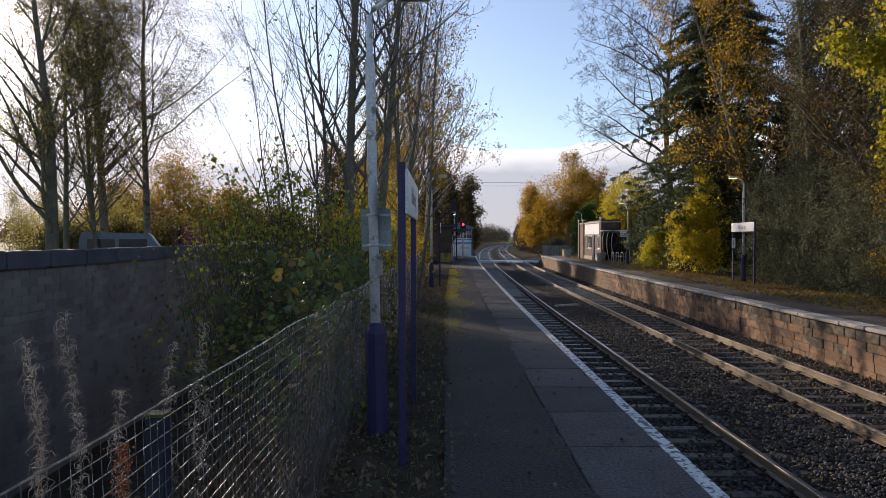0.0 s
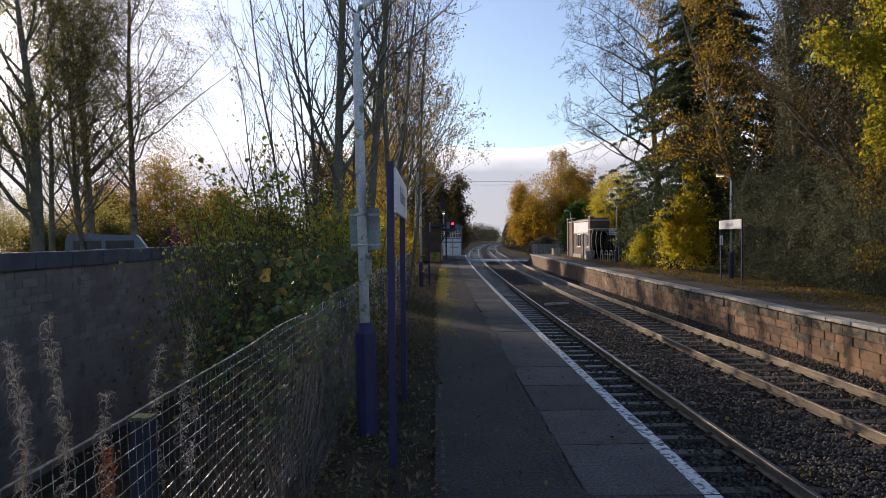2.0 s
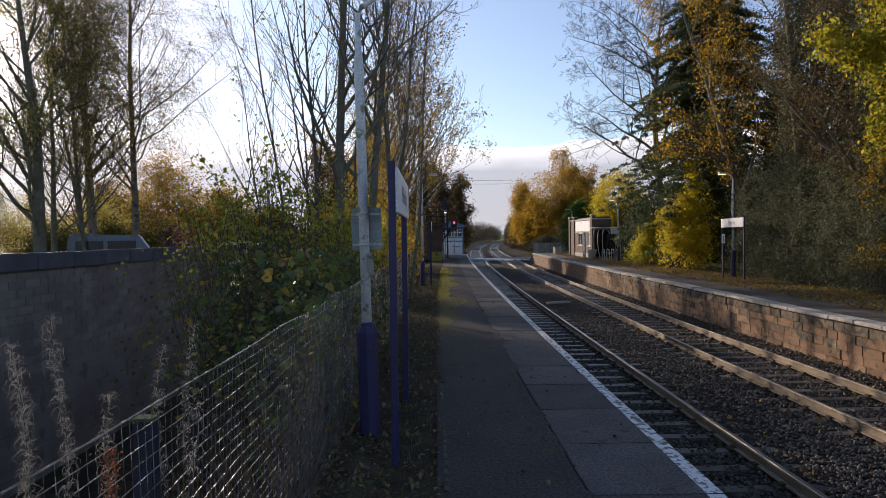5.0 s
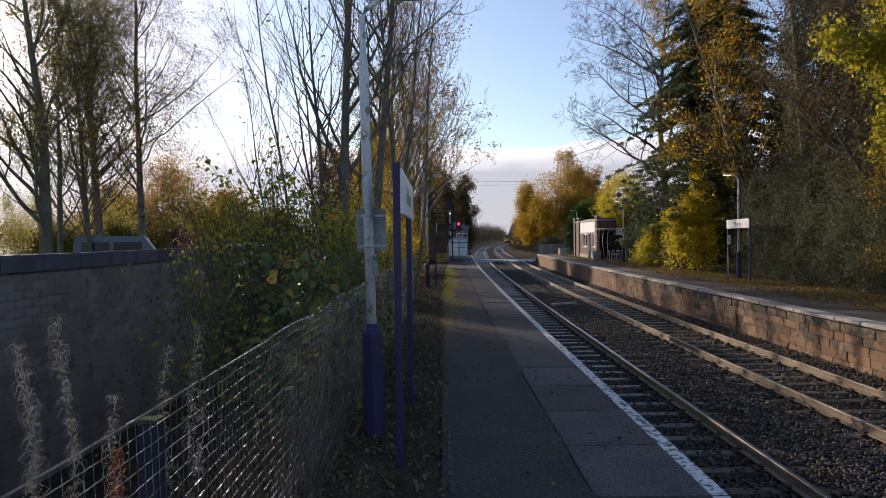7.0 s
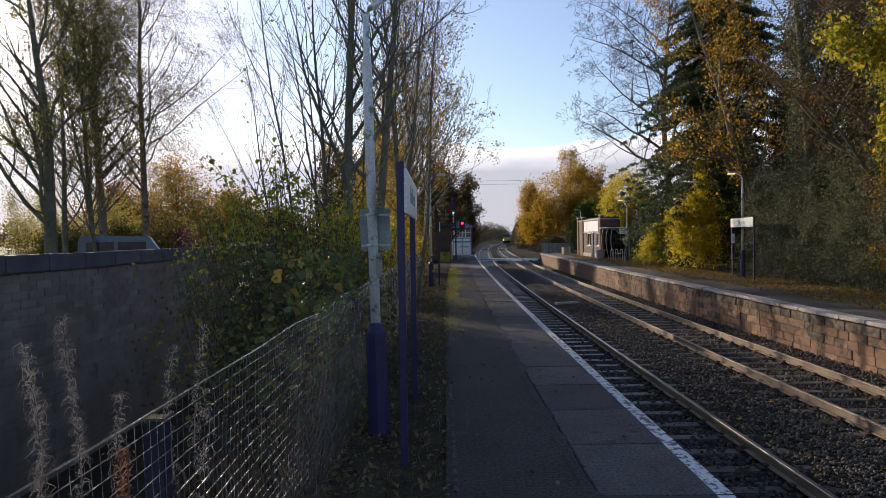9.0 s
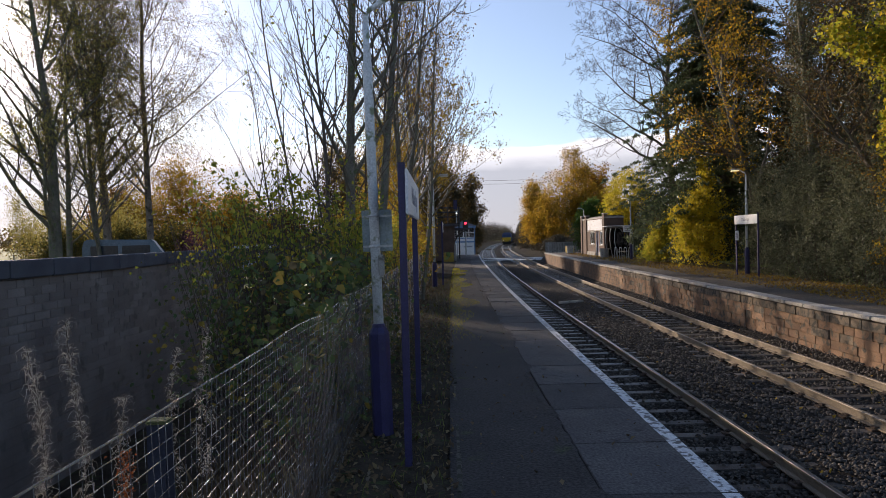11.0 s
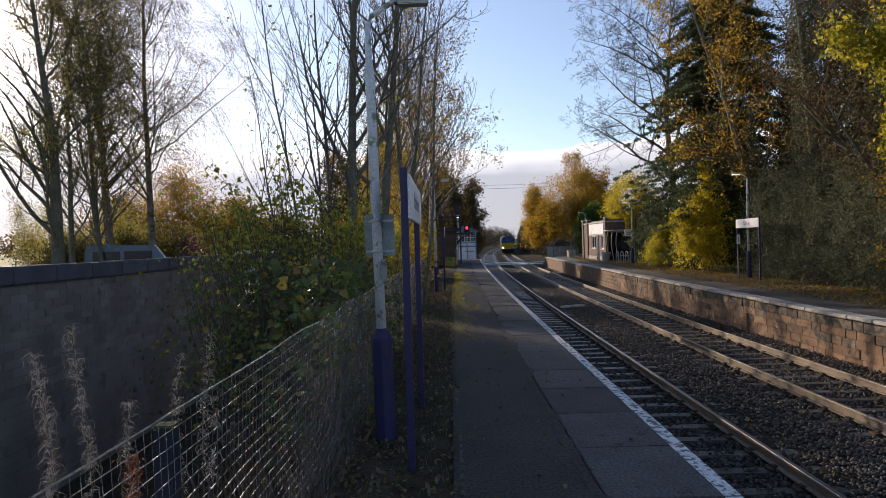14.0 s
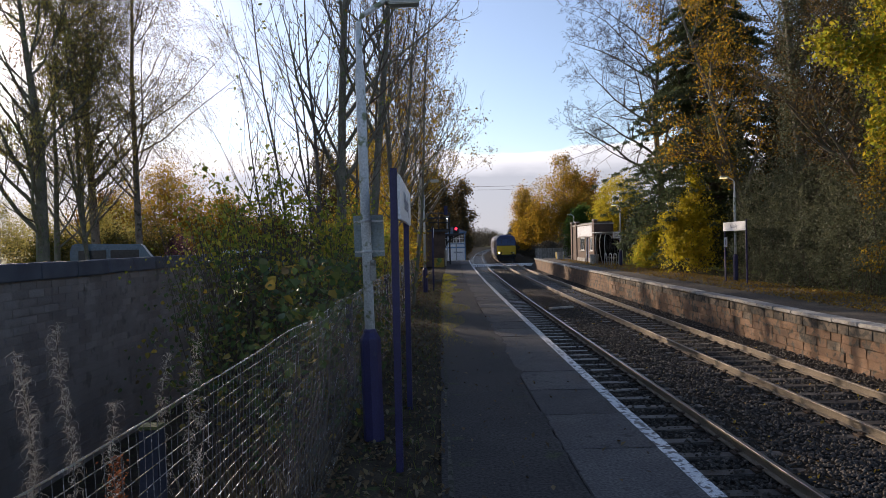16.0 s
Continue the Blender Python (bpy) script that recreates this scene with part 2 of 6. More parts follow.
L_STRAW = LEAF("seed_fluff", [(0.55, 0.49, 0.41), (0.80, 0.75, 0.66), (0.36, 0.28, 0.20)], 0.45, 0.6)
L_GRASS = LEAF("grass_blades", [(0.06, 0.09, 0.02), (0.10, 0.14, 0.025), (0.16, 0.18, 0.035), (0.20, 0.17, 0.06)], 0.6, 0.4)
# wide tone spread: stone colours, stretched to mimic sunlit and shaded faces
STONES = LEAF("ballast_stones", [(0.018, 0.015, 0.012), (0.04, 0.033, 0.026), (0.075, 0.062, 0.049), (0.028, 0.022, 0.017), (0.055, 0.047, 0.038), (0.15, 0.125, 0.10)], 0.6, 0.0, 0.3)

# ---------------------------------------------------------------- builders


def bend(y):
    """How far the line has curved to the right at y metres."""
    return 0.000275 * y * y if y > 0 else 0.0


def mesh(name, verts, faces, material, smooth=False):
    me = bpy.data.meshes.new(name)
    me.from_pydata([tuple(v) for v in verts], [], faces)
    me.materials.append(material)
    if smooth:
        me.polygons.foreach_set("use_smooth", [True] * len(me.polygons))
    return me


def np_mesh(name, verts, faces, material, smooth=False):
    """A mesh from arrays; all faces have the same number of corners."""
    me = bpy.data.meshes.new(name)
    k = faces.shape[1]
    me.vertices.add(len(verts))
    me.vertices.foreach_set("co", verts.astype(np.float32).ravel())
    me.loops.add(faces.size)
    me.loops.foreach_set("vertex_index", faces.astype(np.int32).ravel())
    me.polygons.add(len(faces))
    me.polygons.foreach_set("loop_start", np.arange(0, faces.size, k, dtype=np.int32))
    if smooth:
        me.polygons.foreach_set("use_smooth", np.ones(len(faces), dtype=bool))
    me.materials.append(material)
    me.update(calc_edges=True)
    return me


def link(name, me, parent=None, label="", kind=""):
    ob = new(name, me)
    if parent:
        ob.parent = parent
    return tagged(ob, label=label, kind=kind)


def part(name, bm, material, parent, label="", smooth=False):
    """A bmesh as one mesh object under a thing or a part."""
    me = bpy.data.meshes.new(name)
    bm.to_mesh(me)
    bm.free()
    me.materials.append(material)
    if smooth:
        me.polygons.foreach_set("use_smooth", [True] * len(me.polygons))
    return link(name, me, parent, label)


def thing(name, label, category, where=(0, 0, 0), group="", kind="", turn=0.0):
    ob = new(name)
    ob.matrix_basis = pose(*where, rz=turn)
    ob.empty_display_size = 0.1
    return tagged(ob, label=label, category=category, group=group, kind=kind)


def box(x0, x1, y0, y1, z0, z1, bevel=0.0, bm=None):
    """A box, its edges rounded by bevel; added to bm if that is given."""
    b = bmesh.new()
    bmesh.ops.create_cube(b, size=1)
    for v in b.verts:
        v.co = Vector(((x0 + x1) / 2 + v.co.x * (x1 - x0), (y0 + y1) / 2 + v.co.y * (y1 - y0), (z0 + z1) / 2 + v.co.z * (z1 - z0)))
    if bevel:
        bmesh.ops.bevel(b, geom=b.edges[:], offset=bevel, segments=2, affect="EDGES")
    return merge(bm, b)


def merge(bm, b):
    if bm is None:
        return b
    me = bpy.data.meshes.new("t")
    b.to_mesh(me)
    b.free()
    bm.from_mesh(me)
    bpy.data.meshes.remove(me)
    return bm


def rod(p0, p1, r0, r1=None, seg=12, bm=None):
    """A round bar from p0 to p1."""
    r1 = r0 if r1 is None else r1
    p0, p1 = Vector(p0), Vector(p1)
    b = bmesh.new()
    bmesh.ops.create_cone(b, cap_ends=True, segments=seg, radius1=r0, radius2=r1, depth=(p1 - p0).length)
    q = (p1 - p0).to_track_quat("Z", "Y").to_matrix().to_4x4()
    bmesh.ops.transform(b, matrix=Matrix.Translation((p0 + p1) / 2) @ q, verts=b.verts)
    return merge(bm, b)


def lathe(profile, seg=16, at=(0, 0, 0), bm=None):
    """A turned shape from (radius, height) pairs."""
    b = bmesh.new()
    rings = []
    for r, z in profile:
        rings.append([b.verts.new((at[0] + r * math.cos(2 * math.pi * k / seg), at[1] + r * math.sin(2 * math.pi * k / seg), at[2] + z)) for k in range(seg)])
    for a, c in zip(rings, rings[1:]):
        for k in range(seg):
            b.faces.new((a[k], a[(k + 1) % seg], c[(k + 1) % seg], c[k]))
    b.faces.new(rings[-1])
    b.faces.new(rings[0][::-1])
    return merge(bm, b)


def pipe(points, radii, seg=8, bm=None):
    """A bent round bar through the points."""
    b = bmesh.new()
    v, f = tubes([(points, radii if isinstance(radii, (list, tuple)) else [radii] * len(points), seg)])
    vs = [b.verts.new(p) for p in v]
    for q in f:
        b.faces.new([vs[k] for k in q])
    return merge(bm, b)


def tubes(chains):
    """Vertices and quads of bent, tapered tubes: (points, radii, sides) each."""
    verts, faces = [], []
    for pts, radii, seg in chains:
        pts = [Vector(p) for p in pts]
        base = len(verts)
        for i, p in enumerate(pts):
            d = (pts[min(i + 1, len(pts) - 1)] - pts[max(i - 1, 0)])
            d = d.normalized() if d.length > 1e-9 else Vector((0, 0, 1))
            a = d.cross(Vector((0.31, 0.17, 0.93)) if abs(d.z) < 0.9 else Vector((1, 0.1, 0))).normalized()
            c = d.cross(a)
            for k in range(seg):
                w = 2 * math.pi * k / seg
                verts.append(p + (a * math.cos(w) + c * math.sin(w)) * radii[i])
        for i in range(len(pts) - 1):
            for k in range(seg):
                k2 = (k + 1) % seg
                faces.append((base + i * seg + k, base + i * seg + k2, base + (i + 1) * seg + k2, base + (i + 1) * seg + k))
    return verts, faces


def strip(profile, ys, follow=True, closed=True):
    """A profile of (u, z) swept along the line; u counts from the straight line and follows its curve."""
    verts, faces = [], []
    k = len(profile)
    for y in ys:
        verts += [(u + (bend(y) if follow else 0), y, z) for u, z in profile]
    for i in range(len(ys) - 1):
        for j in range(k if closed else k - 1):
            j2 = (j + 1) % k
            faces.append((i * k + j, i * k + j2, (i + 1) * k + j2, (i + 1) * k + j))
    if closed:
        faces += [tuple(range(k))[::-1], tuple(range((len(ys) - 1) * k, len(ys) * k))]
    return verts, faces


def leaves(name, centres, size, material, rng, up=0.3, jitter=0.45, wide=0.62, rounded=False):
    """Folded, pointed leaves, one at each centre; rounded ones have six corners."""
    n = len(centres)
    s = size * (1 + jitter * (rng.random(n) * 2 - 1))
    d = rng.normal(size=(n, 3))
    d[:, 2] -= 0.4
    d /= np.linalg.norm(d, axis=1)[:, None]
    nr = rng.normal(size=(n, 3))
    nr[:, 2] += up * 3
    side = np.cross(d, nr)
    side /= np.linalg.norm(side, axis=1)[:, None] + 1e-9
    nn = np.cross(side, d)
    if rounded:
        v = np.empty((n, 6, 3))
        for k, (a, b, h) in enumerate(((-0.5, 0, 0), (-0.22, 0.5, 0.14), (0.18, 0.36, 0.10), (0.55, 0, -0.10), (0.18, -0.36, 0.10), (-0.22, -0.5, 0.14))):
            a, b, h = [q * (1 + 0.25 * (rng.random(n) - 0.5)) for q in (a, b, h)]
            v[:, k] = centres + d * (s * a)[:, None] + side * (s * wide * b)[:, None] + nn * (s * h)[:, None]
        f = (np.arange(n) * 6)[:, None]
        faces = np.concatenate([f + np.array([q]) for q in ([0, 1, 2], [0, 2, 3], [0, 3, 4], [0, 4, 5])])
        return np_mesh(name, v.reshape(-1, 3), faces, material)
    v = np.empty((n, 4, 3))
    v[:, 0] = centres - d * (s * 0.5)[:, None]
    v[:, 1] = centres + side * (s * wide * 0.5)[:, None] + nn * (s * 0.12)[:, None]
    v[:, 2] = centres + d * (s * 0.5)[:, None] + nn * (s * -0.05)[:, None]
    v[:, 3] = centres - side * (s * wide * 0.5)[:, None] + nn * (s * 0.12)[:, None]
    f = (np.arange(n) * 4)[:, None]
    faces = np.concatenate([f + np.array([[0, 1, 2]]), f + np.array([[0, 2, 3]])])
    return np_mesh(name, v.reshape(-1, 3), faces, material)


def grow(rng, height, radius, levels, limbs, spread=0.55, lift=0.15, wander=0.12, start=0.3, droop=0.0, lean=(0, 0), ratio=0.42, rmin=0.003, thin=0.52):
    """A branching skeleton: chains of points with radii, level by level."""
    chains = []

    def shoot(p, d, length, r, level):
        steps = (9, 6, 5, 4, 3)[level]
        pts, rad = [Vector(p)], [r]
        q, d = Vector(p), Vector(d).normalized()
        for i in range(steps):
            d = d + Vector(rng.normal(size=3)) * wander * (0.4 if level == 0 else 1.0)
            d.z += lift * (0.6 if level else 0.3) - (droop * (i / steps) if level >= 2 else 0)
            d.normalize()
            q = q + d * (length / steps)
            pts.append(q.copy())
            rad.append(max(r * (1 - 0.88 * (i + 1) / steps), rmin))
        chains.append((level, pts, rad))
        if level + 1 >= levels:
            return
        for k in range(limbs[level]):
            s = (start if level == 0 else 0.22) + (1 - (start if level == 0 else 0.22)) * (k + rng.random()) / limbs[level]
            s = min(s, 0.98)
            i = min(int(s * steps), steps - 1)
            f = s * steps - i
            o = pts[i].lerp(pts[i + 1], f)
            t = (pts[i + 1] - pts[i]).normalized()
            a = rng.random() * 2 * math.pi + k * 2.4
            e = t.cross(Vector((0.2, 0.3, 0.9)) if abs(t.z) < 0.85 else Vector((1, 0, 0))).normalized()
            out = e * math.cos(a) + t.cross(e) * math.sin(a)
            nd = t * (1 - spread) + out * spread
            shoot(o, nd, length * ratio * (1.15 - 0.6 * s) * (0.75 + 0.5 * rng.random()), rad[i] * thin, level + 1)

    shoot((0, 0, 0), (lean[0], lean[1], 1), height, radius, 0)
    return chains


def tip_points(rng, chains, level, count, puff):
    """Places for leaves round the outermost shoots."""
    segs = [(p[i], p[i + 1]) for lv, p, _ in chains if lv >= level for i in range(len(p) - 1)]
    a = np.array([s[0] for s in segs])
    b = np.array([s[1] for s in segs])
    k = rng.integers(0, len(segs), count)
    f = rng.random(count)[:, None]
    return a[k] * (1 - f) + b[k] * f + rng.normal(size=(count, 3)) * puff


def tree(name, label, where, height, radius, bark, leaf=None, count=0, size=0.1, seed=1, levels=4, limbs=(12, 6, 5), puff=0.12, group="", twig=None,
         category="tree", leaf_level=2, keep=None, **how):
    """A tree of tapered trunk, limbs and, where it has any, single leaves."""
    rng = np.random.default_rng(seed)
    chains = grow(rng, height, radius, levels, limbs, **how)
    t = thing(name, label, category, where, group)
    sides = (9, 6, 4, 3, 3)
    v, f = tubes([(p, r, sides[lv]) for lv, p, r in chains if lv == 0])
    link("trunk", mesh("trunk", v, f, bark, True), t)
    v, f = tubes([(p, r, sides[lv]) for lv, p, r in chains if lv == 1])
    link("branching", mesh("branching", v, f, bark, True), t, kind="stuff")
    v, f = tubes([(p, r, sides[lv]) for lv, p, r in chains if lv >= 2])
    if f:
        link("twig_spray", mesh("twig_spray", v, f, twig or TWIG), t, kind="stuff")
    if leaf and count:
        c = tip_points(rng, chains, min(leaf_level, levels - 1), count, puff)
        if keep:
            c = c[keep(c)]
        link("crown", leaves("crown", c, size, leaf, rng), t, kind="stuff")
    return t


def lumps(rng, blobs, count, rough=0.35, hollow=0.55):
    """Places for leaves in and on uneven lumps: blobs of (x, y, z, rx, ry, rz)."""
    vol = np.array([b[3] * b[4] + b[4] * b[5] + b[3] * b[5] for b in blobs])
    k = rng.choice(len(blobs), count, p=vol / vol.sum())
    B = np.array(blobs)[k]
    d = rng.normal(size=(count, 3))
    d /= np.linalg.norm(d, axis=1)[:, None]
    w = np.zeros(count)
    for q in range(3):
        w += np.sin(d[:, 0] * (3 + 2 * q) + k * 1.7 + q) * np.sin(d[:, 1] * (4 + 2 * q) + k) * np.sin(d[:, 2] * (3.5 + 2 * q) + 2 * q)
    r = (hollow + (1 - hollow) * rng.random(count) ** 0.6) * (1 + rough * w)
    return B[:, :3] + d * r[:, None] * B[:, 3:]


def bush(name, label, where, blobs, count, size, leaf, seed, stems=14, category="bush", group="", rough=0.35, hollow=0.55, floor=None, stem_r=0.012, rounded=False):
    """A bush of single leaves on many thin stems that rise from the ground."""
    rng = np.random.default_rng(seed)
    t = thing(name, label, category, where, group)
    c = lumps(rng, blobs, count, rough, hollow)
    c = c[c[:, 2] > (0.02 if floor is None else floor)]
    ch = []
    for k in range(stems):
        e = Vector(c[rng.integers(0, len(c))])
        s = Vector((e.x * 0.55 + rng.normal() * 0.2, e.y * 0.8 + rng.normal() * 0.2, 0))
        m = s.lerp(e, 0.5) + Vector(rng.normal(size=3)) * 0.15
        ch.append(([s, s.lerp(m, 0.5), m, m.lerp(e, 0.6), e], [stem_r, stem_r * 0.9, stem_r * 0.7, stem_r * 0.5, stem_r * 0.25], 4))
    v, f = tubes(ch)
    link("stem_tangle", mesh("stem_tangle", v, f, TWIG), t, kind="stuff")
    link("foliage", leaves("foliage", c, size, leaf, rng, wide=0.8 if rounded else 0.62, rounded=rounded), t, kind="stuff")
    return t

# ---------------------------------------------------------------- ground, platforms, line
YS = [-12, -6, 0] + [2 * k for k in range(1, 40)] + [80, 81, 85, 86, 90, 96, 104, 112, 122, 134, 148, 164, 182, 202, 225, 250, 280, 315, 360, 420, 500, 620, 800, 1100, 1600, 2400]
US = [-2200, -900, -400, -180, -90, -50, -32, -20, -12, -8.4, -7.35, -7.2, -6, -4.5, -3.2, -2.2, -1.5, -1.05, -0.6, 0.5, 2.0, 2.6, 5.2, 8.6, 8.9, 12.0, 12.7, 14, 17, 22, 30, 45, 80, 160, 400, 900, 2200]


def ground_height(u, y):
    if y < 78:
        if u < -7.3:
            z = 0.15 + 0.06 * math.sin(u * 0.7 + y * 0.3)
        elif u < -0.9:
            z = -2.3 if y < 22 else -0.2
            if u > -4.5:
                z += min((u + 4.5) / 3.5, 1) * (1.9 if y < 22 else 0.1)
        elif u < 12.65:
            z = -1.22
        else:
            z = min(0.05 + (u - 12.65) * 0.09, 1.0)
    else:
        z = -1.22 if 1.2 < u < 10.2 else -0.98
        if not 80.5 < y < 86:
            z += 0.10 * math.sin(u * 0.11 + y * 0.05)
            if u > 12:
                z += min((u - 12) * 0.05, 1.2)
        if u < -14:
            z = -0.98 + min((-14 - u) * 0.12, 1.13)
    if y > 300:
        z += (y - 300) * 0.002 + max(abs(u) - 30, 0) * 0.004
    return z


def build_ground():
    verts = [(u + bend(min(y, 330)), y, ground_height(u, y)) for y in YS for u in US]
    k = len(US)
    faces = [(i * k + j, i * k + j + 1, (i + 1) * k + j + 1, (i + 1) * k + j) for i in range(len(YS) - 1) for j in range(k - 1)]
    me = mesh("ground", verts, faces, GROUND)
    me.materials.append(SOIL)
    for q, poly in enumerate(me.polygons):
        i, j = divmod(q, k - 1)
        if (YS[i] < 78 and -7.4 < US[j] < 12.8) or (78 <= YS[i] < 330 and -14 < US[j] < 30):
            poly.material_index = 1
    tagged(new("ground", me), label="rough autumn grass and leaf-strewn earth beside the line", kind="structure", category="ground")


LINE_Y = [-8, -4] + [2 * k for k in range(0, 51)] + [104 + 6 * k for k in range(0, 40)]
PLAT_Y = [-8, -4] + [2 * k for k in range(0, 35)] + [69]


KERB = M("mossy_kerb", (0.075, 0.07, 0.055), (0.12, 0.11, 0.085), 4, 70, 0.95, 0.5, vary=0.3, c3=(0.04, 0.04, 0.025), amount=0.55)


def build_near_platform():
    p = thing("platform_near", "worn asphalt station platform with white painted paving edge", "platform", kind="structure")
    v, f = strip([(-0.98, -1.25), (2.02, -1.25), (2.02, -0.06), (1.10, -0.06), (1.10, -0.004), (0.0, 0.0), (0.0, -0.05), (-0.98, -0.06)], PLAT_Y)
    link("asphalt_surface", mesh("asphalt_surface", v, f, ASPHALT), p)
    # leaf litter and moss beside the fence
    rng = np.random.default_rng(5)
    verts, faces = [], []
    ny, nu = 150, 9
    for i in range(ny):
        y = -2 + 71 * (i / (ny - 1)) ** 1.4
        for j in range(nu):
            u = -0.95 + (0.99 + 0.05 * math.sin(y * 1.7) + 0.04 * math.sin(y * 4.1)) * j / (nu - 1)
            verts.append((u + bend(y), y, -0.012 + 0.045 * rng.random() * (1 - j / nu) + 0.02 * (1 - j / nu) - (0.03 if j == nu - 1 else 0)))
    faces = [(i * nu + j, i * nu + j + 1, (i + 1) * nu + j + 1, (i + 1) * nu + j) for i in range(ny - 1) for j in range(nu - 1)]
    link("litter_strip", mesh("litter_strip", verts, faces, SOIL, True), p, "dark soil strip with moss and fallen leaves")
    # wall under the edge
    v, f = strip([(2.02, -1.25), (2.06, -1.25), (2.06, -0.062), (2.02, -0.062)], PLAT_Y)
    link("edge_wall", mesh("edge_wall", v, f, MORTAR), p)
    # big slabs, joints open, and the painted edge on them
    # ragged lip of asphalt over the slabs' inner edge
    verts, faces = [], []
    n = 420
    for i in range(n):
        y = 2.0 + 67.0 * (i / (n - 1)) ** 1.5
        w = 0.035 * math.sin(y * 2.1) + 0.03 * math.sin(y * 5.3 + 1) + 0.02 * rng.normal() + 0.05 * math.sin(y * 0.6)
        verts += [(1.0 + bend(y), y, 0.001), (1.10 + w + bend(y), y, 0.0095), (1.125 + w + bend(y), y, 0.001)]
    for i in range(n - 1):
        for j in range(2):
            faces.append((3 * i + j, 3 * i + j + 1, 3 * i + j + 4, 3 * i + j + 3))
    link("asphalt_lip", mesh("asphalt_lip", verts, faces, ASPHALT), p)
    slab = bpy.data.meshes.new("paving_slab")
    b = box(-0.485, 0.485, -0.595, 0.595, -0.06, 0.0, 0.008)
    b.to_mesh(slab)
    b.free()
    slab.materials.append(PAVING)
    band = bpy.data.meshes.new("painted_band")
    b = box(-0.062, 0.062, -0.592, 0.592, 0.0, 0.0035, 0.0)
    b.to_mesh(band)
    b.free()
    band.materials.append(PAINT_EDGE)
    kerb = bpy.data.meshes.new("edging_kerb")
    b = box(-0.022, 0.022, -0.45, 0.45, -0.08, 0.004, 0.008)
    b.to_mesh(kerb)
    b.free()
    kerb.materials.append(KERB)
    y = -3.0
    while y < 69:
        turn = -math.degrees(math.atan(0.00055 * max(y, 0)))
        s = link("paving_slab", slab, p)
        s.matrix_basis = pose(1.60 + bend(y), y, 0.002 + rng.normal() * 0.002, rng.normal() * 0.15, rng.normal() * 0.2, turn)
        w = link("painted_band", band, s, "worn white edge paint")
        w.location = (0.415, 0, 0.0)
        y += 1.2
    y = -2.0
    while y < 60:
        s = link("edging_kerb", kerb, p)
        s.matrix_basis = pose(0.07 + bend(y) + rng.normal() * 0.006, y, 0.0 + rng.normal() * 0.004, 0, rng.normal() * 2, -math.degrees(math.atan(0.00055 * max(y, 0))))
        y += 0.92


